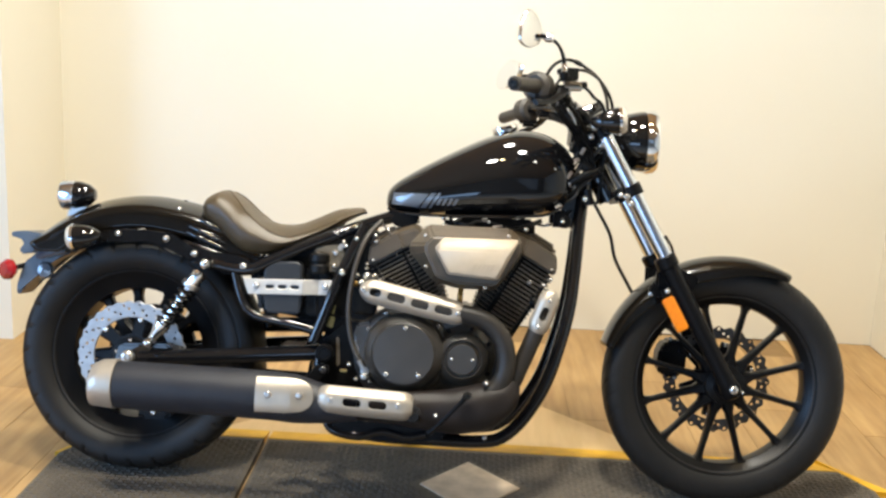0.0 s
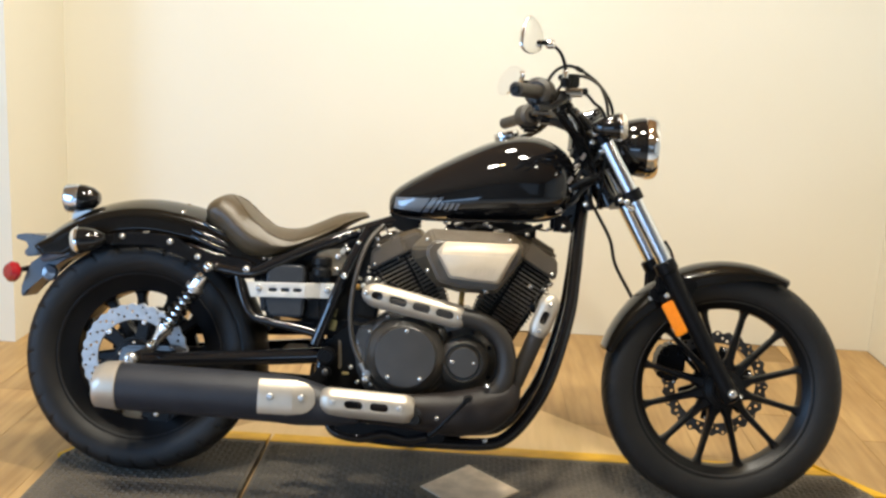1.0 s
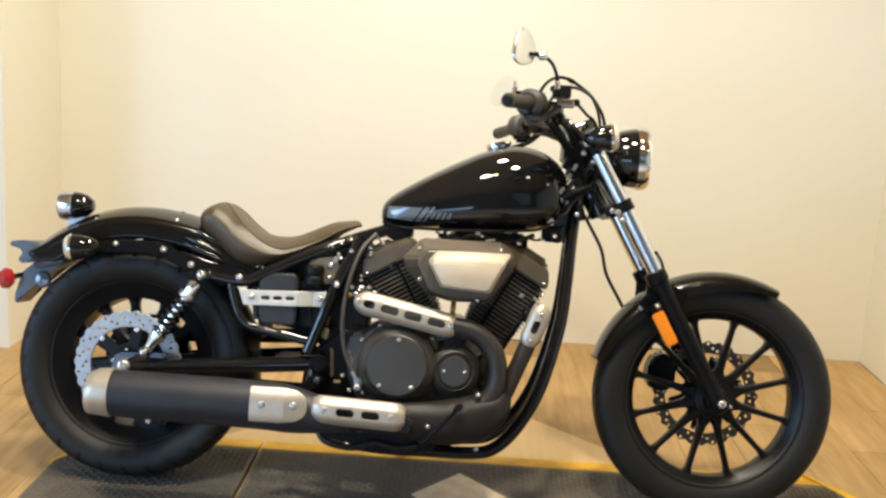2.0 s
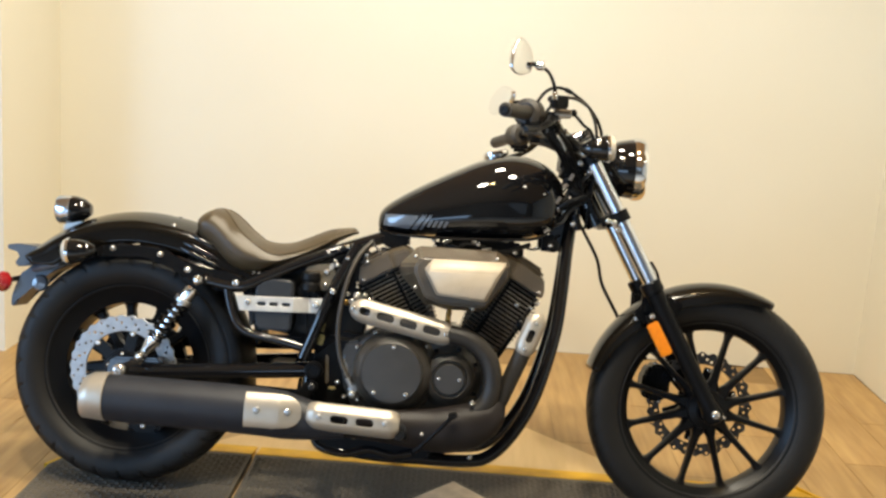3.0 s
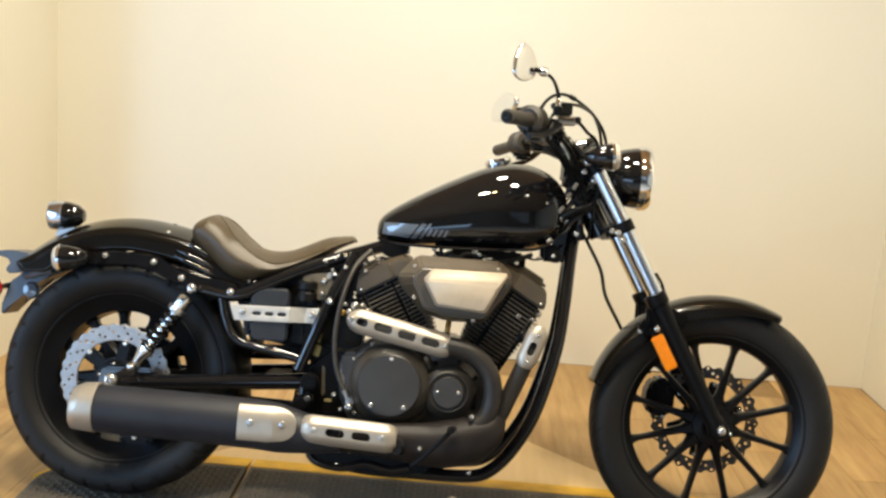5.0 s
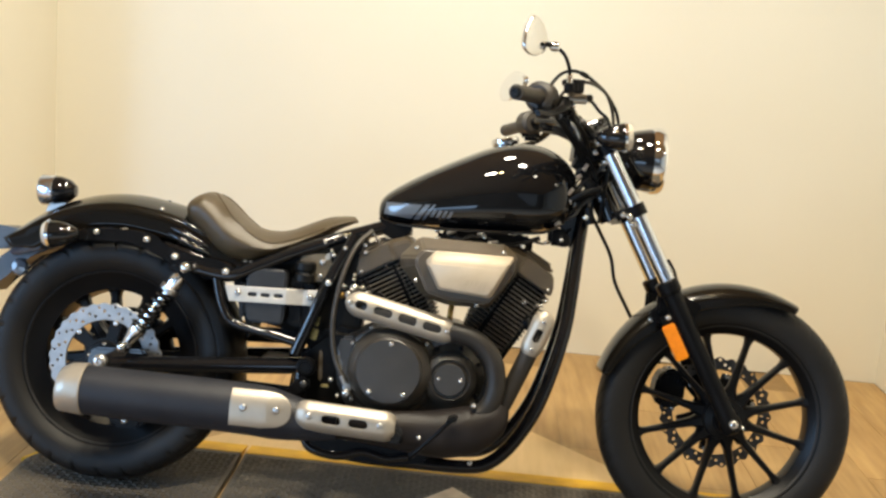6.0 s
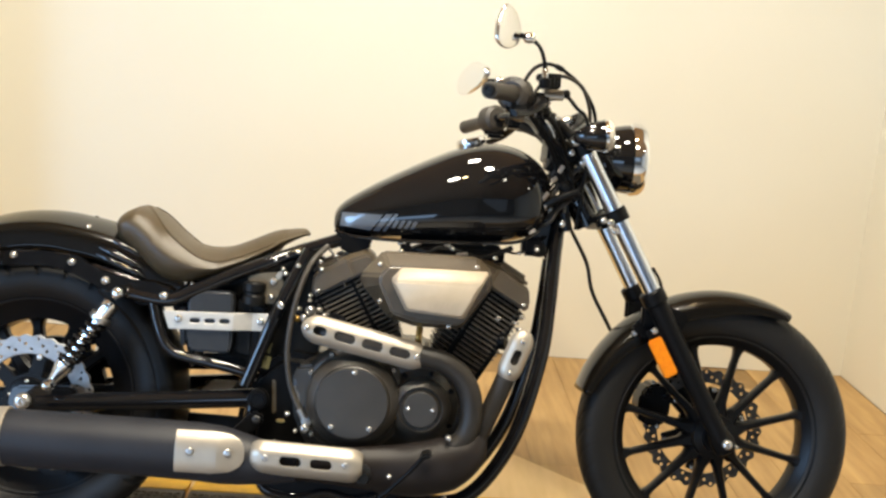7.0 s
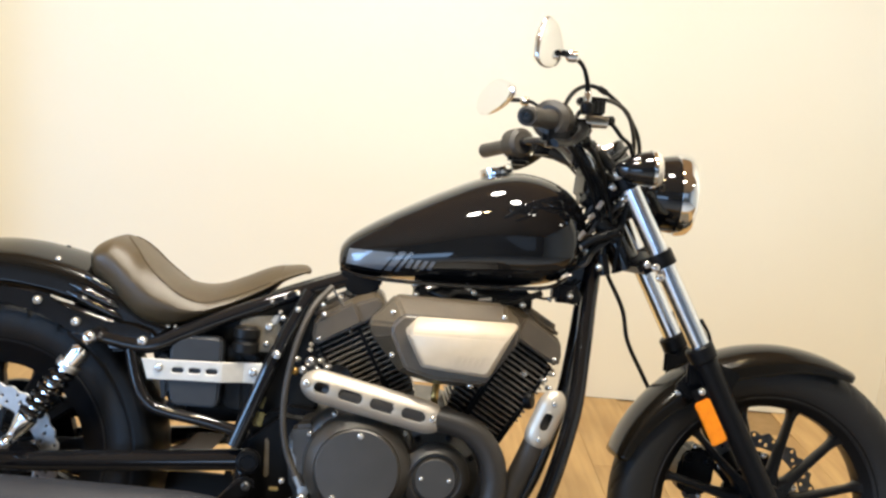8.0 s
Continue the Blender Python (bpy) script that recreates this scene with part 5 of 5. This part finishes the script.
bolt(front_cyl, (1.036, -0.100, 0.566), 0.0075, 0.008)

# air box: a faceted casting with a bevelled plate on its face
outer = [(0.769, 0.703), (0.7226, 0.6515), (0.729, 0.627), (0.789, 0.561), (0.851, 0.546), (0.9457, 0.5475), (1.008, 0.6385), (1.005, 0.678), (0.976, 0.7036)]
inner = [(0.785, 0.674), (0.769, 0.656), (0.767, 0.640), (0.797, 0.576), (0.853, 0.562), (0.943, 0.561), (0.998, 0.640), (0.996, 0.670), (0.972, 0.676)]
ab = part("air_box", faceted([[(x, y, z) for x, z in o] for o, y in ((outer, -0.12), (outer, -0.208), (inner, -0.262))], 0.005, 3), CASTING, moto, "charcoal faceted air cleaner box", smooth=25)
rim = [(0.8122, 0.6740), (0.791, 0.6490), (0.7958, 0.6350), (0.8247, 0.5846), (0.9417, 0.5753), (0.9506, 0.5785), (0.9945, 0.6700), (0.9915, 0.6770)]
face = [(0.8070, 0.6450), (0.8005, 0.6425), (0.8025, 0.6360), (0.8290, 0.5900), (0.9370, 0.5815), (0.9440, 0.5850), (0.9740, 0.6430), (0.9715, 0.6460)]
plate = part("air_box_plate", faceted([[(x, y, z) for x, z in o] for o, y in ((rim, -0.255), (rim, -0.279), (face, -0.2935))], 0.006, 4), PLATE, ab, "satin silver air box plate with a faint relief", smooth=60)
for k, (bx, w2) in enumerate(((0.884, 0.010), (0.898, 0.005), (0.908, 0.006), (0.919, 0.005), (0.929, 0.007))):
    part("relief_mark", prism([(bx - 0.004, 0.594), (bx + w2 - 0.004, 0.594), (bx + w2 + 0.004, 0.614 - 0.003 * (k % 2)), (bx + 0.004, 0.614)], -0.2947, -0.2930, 0.0004), PLATE, plate)
for bx, by, bz in ((0.766, -0.240, 0.676), (0.771, -0.255, 0.600), (0.918, -0.258, 0.556), (0.970, -0.246, 0.684)):
    bolt(ab, (bx, by, bz), 0.0055, 0.007)
part("air_duct", tube([(0.86, -0.20, 0.555), (0.858, -0.215, 0.525), (0.858, -0.21, 0.51)], 0.007, 10), BRASS, ab, "small brass fitting")
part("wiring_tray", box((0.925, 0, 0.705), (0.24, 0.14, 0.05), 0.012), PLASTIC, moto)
for bx, by, bz, r in ((0.662, -0.105, 0.684, 0.006), (0.630, -0.105, 0.667, 0.006), (0.635, -0.122, 0.651, 0.0065), (0.8044, -0.095, 0.722, 0.0065), (0.8087, -0.10, 0.7025, 0.0065),
                      (0.9221, -0.10, 0.7165, 0.006), (0.994, -0.098, 0.7315, 0.005), (1.0187, -0.115, 0.7025, 0.0065), (1.074, -0.095, 0.7176, 0.005), (1.1116, -0.105, 0.728, 0.006)):
    bolt(moto, (bx, by, bz), r, 0.010)
for p, q, r in (((0.829, -0.095, 0.716), (0.850, -0.095, 0.7255), 0.006), ((0.905, -0.095, 0.727), (0.916, -0.095, 0.723), 0.008), ((0.932, -0.11, 0.7035), (0.957, -0.11, 0.708), 0.0042), ((1.094, -0.10, 0.762), (1.106, -0.10, 0.772), 0.0055)):
    part("hose_clip", tube([p, q], r, 12, curve=False), ALLOY, moto, "bare metal hose clip")
part("fuel_hose", tube([(0.835, -0.08, 0.712), (0.868, -0.10, 0.703), (0.89, -0.095, 0.715), (0.93, -0.09, 0.712), (0.98, -0.085, 0.700), (1.03, -0.08, 0.715), (1.06, -0.075, 0.728)], 0.0065, 10), PLASTIC, moto)
part("tank_bracket", prism([(0.655, 0.735), (0.742, 0.730), (0.738, 0.712), (0.715, 0.690), (0.690, 0.690), (0.668, 0.700)], -0.085, -0.07, 0.004), SATIN, moto, "black rear tank bracket")
part("coil_cover", box((0.70, 0.0, 0.712), (0.07, 0.10, 0.034), 0.008), PLASTIC, moto)
part("overflow_hose", tube([(0.645, -0.10, 0.700), (0.668, -0.115, 0.672), (0.680, -0.118, 0.640), (0.690, -0.118, 0.615)], 0.0028, 8), GRIP, moto)
part("throttle_body", box((0.885, -0.06, 0.69), (0.12, 0.08, 0.05), 0.012), SATIN, moto)
part("tank_mount", box((1.105, -0.07, 0.735), (0.05, 0.05, 0.045), 0.01), SATIN, moto)
part("horn", lathe([(0.003, -0.02), (0.013, -0.018), (0.017, -0.008), (0.017, 0.01), (0.012, 0.014)], (1.118, -0.080, 0.728), direction=(0.4, -1, 0), seg=24), SATIN, moto, "small black horn")

# --- exhaust


def heat_shield(p0, p1, y, r, slots, label, bulge=0.9):
    """Half-round cover along a pipe from p0 to p1 in side view, slotted."""
    a, b = Vector((p0[0], y, p0[1])), Vector((p1[0], y, p1[1]))
    L = (b - a).length
    d = (b - a).normalized()
    up = Vector((-d.z, 0, d.x))
    ha = r * bulge * 1.45

    def place(u, v):
        e = min(1.0, max(0.0, min(u, L - u)) / (r * 1.35))
        k = math.sqrt(max(0.03, 1 - (1 - e) ** 2))
        ang = v / ha * radians(88)
        return a + d * u + up * (r * k * math.sin(ang)) + Vector((0, -1, 0)) * (r * (0.25 + 0.75 * k) * math.cos(ang) * 0.75)

    def holes(u, v):
        return min(capsule(u, v, c, 0, h, w) for c, h, w in slots)
    return round_edge(part("heat_shield", perforated(90, 26, 0, L, -ha, ha, place, holes), SILVER, moto, label, solid=0.005, smooth=40), 0.0018)


part("rear_header_pipe", tube([(0.70, -0.09, 0.50), (0.655, -0.17, 0.515), (0.655, -0.226, 0.522), (0.72, -0.238, 0.510), (0.86, -0.238, 0.488), (0.925, -0.238, 0.472), (0.968, -0.238, 0.430), (0.982, -0.238, 0.370), (0.968, -0.24, 0.318), (0.92, -0.245, 0.285), (0.85, -0.25, 0.270)], 0.0235, 20), HEADER, moto, "matte black exhaust pipe")
s1 = heat_shield((0.612, 0.536), (0.878, 0.482), -0.240, 0.0285, [(0.038, 0.006, 0.0085), (0.092, 0.014, 0.0085), (0.152, 0.014, 0.0085), (0.212, 0.014, 0.0085)], "satin silver heat shield with four slots")
bolt(s1, (0.856, -0.259, 0.488), 0.007, 0.006)
bolt(s1, (0.622, -0.262, 0.535), 0.007, 0.006)
part("front_header_pipe", tube([(1.076, -0.190, 0.522), (1.057, -0.20, 0.460), (1.020, -0.205, 0.365), (0.995, -0.21, 0.310), (0.955, -0.23, 0.275), (0.88, -0.245, 0.262)], 0.0215, 20), HEADER, moto, "matte black exhaust pipe")
s2 = heat_shield((1.090, 0.552), (1.050, 0.442), -0.207, 0.0245, [(0.060, 0.010, 0.0075)], "satin silver heat shield on the front pipe")
bolt(s2, (1.058, -0.2255, 0.462), 0.0055, 0.005)
bolt(s2, (1.082, -0.2255, 0.530), 0.0055, 0.005)
part("collector", tube([(1.0, -0.232, 0.325), (0.978, -0.238, 0.288), (0.935, -0.240, 0.262), (0.87, -0.242, 0.246), (0.80, -0.244, 0.243), (0.70, -0.25, 0.245), (0.56, -0.255, 0.252), (0.48, -0.258, 0.26)], [0.022, 0.043, 0.058, 0.058, 0.050, 0.040, 0.036, 0.040], 28, flat=0.72), PIPE, moto, "matte black exhaust collector")
for bx, bz in ((0.934, 0.322), (0.984, 0.268), (0.816, 0.234)):
    bolt(moto, (bx, -0.262 if bx < 0.97 else -0.252, bz), 0.007, 0.014)


def slot_plate(x0, x1, z0, z1, y, slots, label, tilt):
    L, H = x1 - x0, z1 - z0

    def place(u, v):
        e = min(1.0, max(0.0, min(u, L - u)) / (H * 0.42))
        k = 0.55 + 0.45 * math.sqrt(max(0.0, 1 - (1 - e) ** 2))
        s = v / (H / 2)
        return Vector((x0 + u, y + 0.022 * abs(s) ** 3.2 + 0.010 * (1 - e) ** 2, (z0 + z1) / 2 + tilt * u + s * k * H / 2))

    def holes(u, v):
        return min(capsule(u, v, c, 0, h, w) for c, h, w in slots)
    return round_edge(part("heat_shield", perforated(90, 24, 0, L, -H / 2, H / 2, place, holes), SILVER, moto, label, solid=0.005, smooth=40), 0.0018)


s3 = slot_plate(0.529, 0.757, 0.233, 0.300, -0.318, [(0.082, 0.0125, 0.0100), (0.145, 0.0125, 0.0100)], "satin silver heat shield with two slots", -0.04)
bolt(s3, (0.560, -0.318, 0.268), 0.0075, 0.004, mat=ALLOY)
bolt(s3, (0.724, -0.318, 0.262), 0.0075, 0.004, mat=ALLOY)

fl = part("exhaust_flange", lathe([(0.024, -0.008), (0.034, -0.008), (0.036, -0.003), (0.036, 0.005), (0.024, 0.008)], (0.672, -0.125, 0.520), direction=(-0.6, -1, 0.1), seg=24), SATIN, moto, "black exhaust flange")
for q in ((0.640, -0.150, 0.563), (0.655, -0.150, 0.552)):
    bolt(fl, q, 0.0065, 0.014, (-0.5, -1, 0.1))
fl = part("exhaust_flange", lathe([(0.012, -0.007), (0.018, -0.007), (0.019, 0.0), (0.016, 0.007)], (1.052, -0.100, 0.515), direction=(1, -0.45, 0.1), seg=24), SATIN, moto)
for q in ((1.066, -0.140, 0.562), (1.078, -0.138, 0.548), (1.082, -0.135, 0.575)):
    bolt(fl, q, 0.0052, 0.014, (0.6, -1, 0.1))

MUF_Y = -0.262


def oval(x, z, ry, rz, n=40):
    return [(x, MUF_Y + ry * math.cos(2 * math.pi * k / n), z + rz * math.sin(2 * math.pi * k / n)) for k in range(n)]


muf = part("muffler", loft([oval(x, zc, ry, rz) for x, ry, rz, zc in ((0.0, 0.054, 0.058, 0.267), (0.10, 0.055, 0.0595, 0.265), (0.30, 0.0555, 0.0600, 0.263), (0.42, 0.055, 0.0605, 0.260), (0.465, 0.053, 0.0600, 0.256), (0.50, 0.050, 0.0550, 0.252), (0.56, 0.044, 0.044, 0.245), (0.62, 0.036, 0.036, 0.245))]), EXHAUST, moto, "matte black muffler")
part("muffler_end", loft([oval(x, zc, ry, rz) for x, ry, rz, zc in ((0.022, 0.0565, 0.0600, 0.268), (0.020, 0.0580, 0.0615, 0.268), (-0.012, 0.0565, 0.0590, 0.268), (-0.017, 0.0560, 0.0580, 0.268), (-0.034, 0.054, 0.0530, 0.264), (-0.037, 0.052, 0.0500, 0.263), (-0.037, 0.038, 0.033, 0.261), (-0.01, 0.036, 0.031, 0.261))]), SILVER, muf, "satin silver muffler end cap")


def cap_place(u, v):
    """Lies on the flank of the muffler's front end: straight behind, rounded ahead, its front third turned in."""
    z = 0.2715 + v
    xr = 0.458 + 0.058 * (1 - min(1.0, abs(z - 0.2715) / 0.0406) ** 2.6) ** 0.5
    x = 0.377 + u * (xr - 0.377)
    ry = 0.0600 - 0.22 * max(0.0, x - 0.462)
    s = (z - 0.2635) / 0.0655
    return (x, MUF_Y - ry * max(0.05, 1 - abs(s) ** 2.6) ** 0.5, z)


mp = part("muffler_shield", perforated(40, 20, 0, 1, -0.0405, 0.0405, cap_place, lambda u, v: 1.0), SILVER, muf, "satin silver muffler shield", solid=0.008, smooth=50)
round_edge(mp, 0.0028)
bolt(mp, (0.408, -0.327, 0.274), 0.0085, 0.004, mat=ALLOY)
bolt(mp, (0.484, -0.322, 0.274), 0.0085, 0.004, mat=ALLOY)

# --- pegs, pedal, stand and small parts underneath
part("foot_peg", tube([(0.775, -0.16, 0.215), (0.768, -0.25, 0.225), (0.762, -0.305, 0.235)], [0.014, 0.013, 0.0115], 16), PLASTIC, moto, "black rubber foot peg")
part("brake_pedal", tube([(0.800, -0.29, 0.196), (0.8164, -0.30, 0.2122), (0.850, -0.312, 0.250), (0.885, -0.315, 0.290)], [0.0075, 0.0055, 0.0045, 0.0055], 12), SATIN, moto, "black brake pedal")
part("pedal_pad", box((0.888, -0.315, 0.295), (0.024, 0.045, 0.012), 0.004, Matrix.Rotation(radians(-20), 4, "Y")), PLASTIC, moto)
part("peg_bracket", prism([(0.54, 0.205), (0.62, 0.215), (0.78, 0.20), (0.84, 0.20), (0.84, 0.165), (0.76, 0.15), (0.60, 0.155), (0.545, 0.175)], -0.205, -0.155, 0.008), SATIN, moto, "black foot peg bracket")
part("lower_bar", tube([(0.53, -0.19, 0.205), (0.555, -0.20, 0.172), (0.62, -0.20, 0.160), (0.68, -0.20, 0.175), (0.74, -0.20, 0.165), (0.79, -0.20, 0.175)], 0.012, 12), FRAME, moto)
for bx, bz in ((0.60, 0.21), (0.64, 0.205), (0.69, 0.212), (0.745, 0.205)):
    bolt(moto, (bx, -0.205, bz), 0.008, 0.008)
for bx, bz, r in ((0.565, 0.275, 0.008), (0.635, 0.318, 0.008), (0.652, 0.318, 0.006)):
    bolt(moto, (bx, -0.20, bz), r, 0.012)
for bx, by, bz, r in ((0.6133, -0.25, 0.2219, 0.0065), (0.8152, -0.296, 0.2409, 0.006), (0.9395, -0.152, 0.1648, 0.007), (0.6287, -0.22, 0.3141, 0.010), (0.607, -0.20, 0.304, 0.0055), (0.642, -0.20, 0.2993, 0.006), (0.5875, -0.20, 0.340, 0.006), (0.5846, -0.19, 0.4173, 0.005), (0.6557, -0.20, 0.4477, 0.006)):
    bolt(moto, (bx, by, bz), r, 0.010)
hang = part("hanger_bracket", prism([(0.700, 0.232), (0.732, 0.232), (0.730, 0.216), (0.722, 0.208), (0.712, 0.212)], -0.252, -0.246, 0.002), BRACKET, moto, "bare metal hanger bracket")
bolt(hang, (0.7219, -0.252, 0.218), 0.005, 0.006)
part("brake_switch", box((0.6616, -0.215, 0.221), (0.034, 0.03, 0.026), 0.005), SIDEPLASTIC, moto)
part("switch_boot", tube([(0.64, -0.215, 0.218), (0.655, -0.215, 0.220)], 0.008, 12, curve=False), PLASTIC, moto)
part("peg_plate", prism([(0.735, 0.262), (0.772, 0.258), (0.778, 0.235), (0.760, 0.218), (0.738, 0.224)], -0.29, -0.275, 0.004), SIDEPLASTIC, moto)
# Thin brown plate added to imitate an amber glint beside the frame.
part("frame_gusset_and_glint", prism([(0.540, 0.398), (0.548, 0.394), (0.553, 0.322), (0.544, 0.318)], -0.105, -0.095, 0.003), BRACKET, moto, "thin brown strip added in place of an amber glint")
part("stop_bar", box((0.5741, -0.200, 0.3237), (0.018, 0.008, 0.007), 0.002), BRASS, moto)
part("rod_end", lathe([(0.003, -0.008), (0.010, -0.007), (0.011, 0.0), (0.010, 0.007), (0.003, 0.008)], (0.6295, -0.21, 0.3275), seg=20), ALLOY, moto)
# studs, nuts and fittings behind the rear pipe
for p, r, h, mat in (((0.5517, -0.142, 0.5676), 0.0085, 0.010, BOLT), ((0.5943, -0.15, 0.5616), 0.0065, 0.014, BOLT), ((0.622, -0.165, 0.560), 0.0115, 0.018, ALLOY), ((0.5925, -0.172, 0.5424), 0.008, 0.012, BRASS), ((0.608, -0.182, 0.5462), 0.008, 0.010, ALLOY), ((0.6174, -0.15, 0.5931), 0.0045, 0.010, BOLT), ((0.6163, -0.15, 0.5821), 0.005, 0.010, BOLT), ((0.634, -0.16, 0.546), 0.007, 0.012, ALLOY)):
    bolt(moto, p, r, h, (-0.3, -1, 0.25), mat)
part("stay_tab", box((0.5416, -0.115, 0.6309), (0.013, 0.008, 0.022), 0.004, Matrix.Rotation(radians(28), 4, "Y")), STRIP, moto)
part("stay_tab", box((0.5425, -0.135, 0.586), (0.008, 0.008, 0.026), 0.003, Matrix.Rotation(radians(-22), 4, "Y")), BRACKET, moto)
part("link_rod", tube([(0.60, -0.19, 0.40), (0.625, -0.20, 0.335)], 0.006, 10, curve=False), ALLOY, moto)
stay = part("muffler_stay", prism([(0.505, 0.334), (0.526, 0.336), (0.537, 0.321), (0.528, 0.304), (0.488, 0.272), (0.450, 0.272), (0.474, 0.298)], -0.185, -0.165, 0.005), SATIN, moto)
bolt(stay, (0.520, -0.184, 0.320), 0.009, 0.006, mat=DARKDISC)
part("rear_caliper", prism([(0.02, 0.20), (0.045, 0.225), (0.115, 0.225), (0.13, 0.19), (0.11, 0.155), (0.04, 0.155)], -0.125, -0.06, 0.010), SATIN, moto, "black rear brake caliper")
for bx, bz in ((0.035, 0.185), (0.075, 0.175), (0.11, 0.20)):
    bolt(moto, (bx, -0.125, bz), 0.008, 0.01)
part("drive_belt_guard", prism([(0.02, 0.40), (0.50, 0.425), (0.52, 0.40), (0.50, 0.385), (0.02, 0.36)], 0.10, 0.13, 0.006), SATIN, moto)
part("lower_guard", prism([(0.06, 0.325), (0.318, 0.325), (0.320, 0.268), (0.443, 0.265), (0.447, 0.33), (0.54, 0.33), (0.55, 0.21), (0.28, 0.22), (0.06, 0.25)], 0.095, 0.108, 0.003), SATIN, moto)
part("belt_guard_plate", prism([(0.300, 0.316), (0.352, 0.327), (0.376, 0.356), (0.436, 0.357), (0.412, 0.323), (0.36, 0.308)], 0.084, 0.094, 0.003), STRIP, moto, "bright silver plate of the belt guard")
part("pulley", lathe([(0.02, -0.014), (0.12, -0.014), (0.122, 0), (0.12, 0.014), (0.02, 0.014)], (RX, 0.10, RZ), seg=48), SATIN, moto)
part("side_stand", tube([(0.66, 0.13, 0.165), (0.70, 0.19, 0.12), (0.735, 0.28, 0.062)], 0.011, 12), FRAME, moto, "black side stand")
part("stand_foot", box((0.738, 0.288, 0.0625), (0.06, 0.035, 0.008), 0.003, Matrix.Rotation(radians(LEAN), 4, "X")), FRAME, moto)

# ---------------------------------------------------------------- floor planks
PW, PL, GAP = 0.19, 1.22, 0.0008
plank_mesh = None
zt = FLOOR_Z


def plank_bm(w, l):
    return slab([(-w / 2, -l / 2), (w / 2, -l / 2), (w / 2, l / 2), (-w / 2, l / 2)], -0.006, 0.0, 0.0009)


col = 0
x = WALL_RIGHT - PW / 2 - 0.003
while x > -3.2:
    y = WALL_BACK - PL / 2 - (0.0, 0.41, 0.83, 0.22, 0.62)[col % 5] + 0.6
    while y > -1.4:
        lo, hi = y - PL / 2, min(y + PL / 2, WALL_BACK - 0.002 if x > PIER_X else PIER_Y - 0.002)
        if hi - lo > 0.05:
            full = abs(hi - lo - PL) < 1e-6
            if full and plank_mesh:
                ob = share("plank", plank_mesh, floor, (x, y, zt))
            else:
                ob = part("plank", plank_bm(PW - GAP, hi - lo - GAP), WOOD, floor, smooth=0, loc=(x, (lo + hi) / 2, zt))
                if full:
                    plank_mesh = ob
        y -= PL
    x -= PW
    col += 1
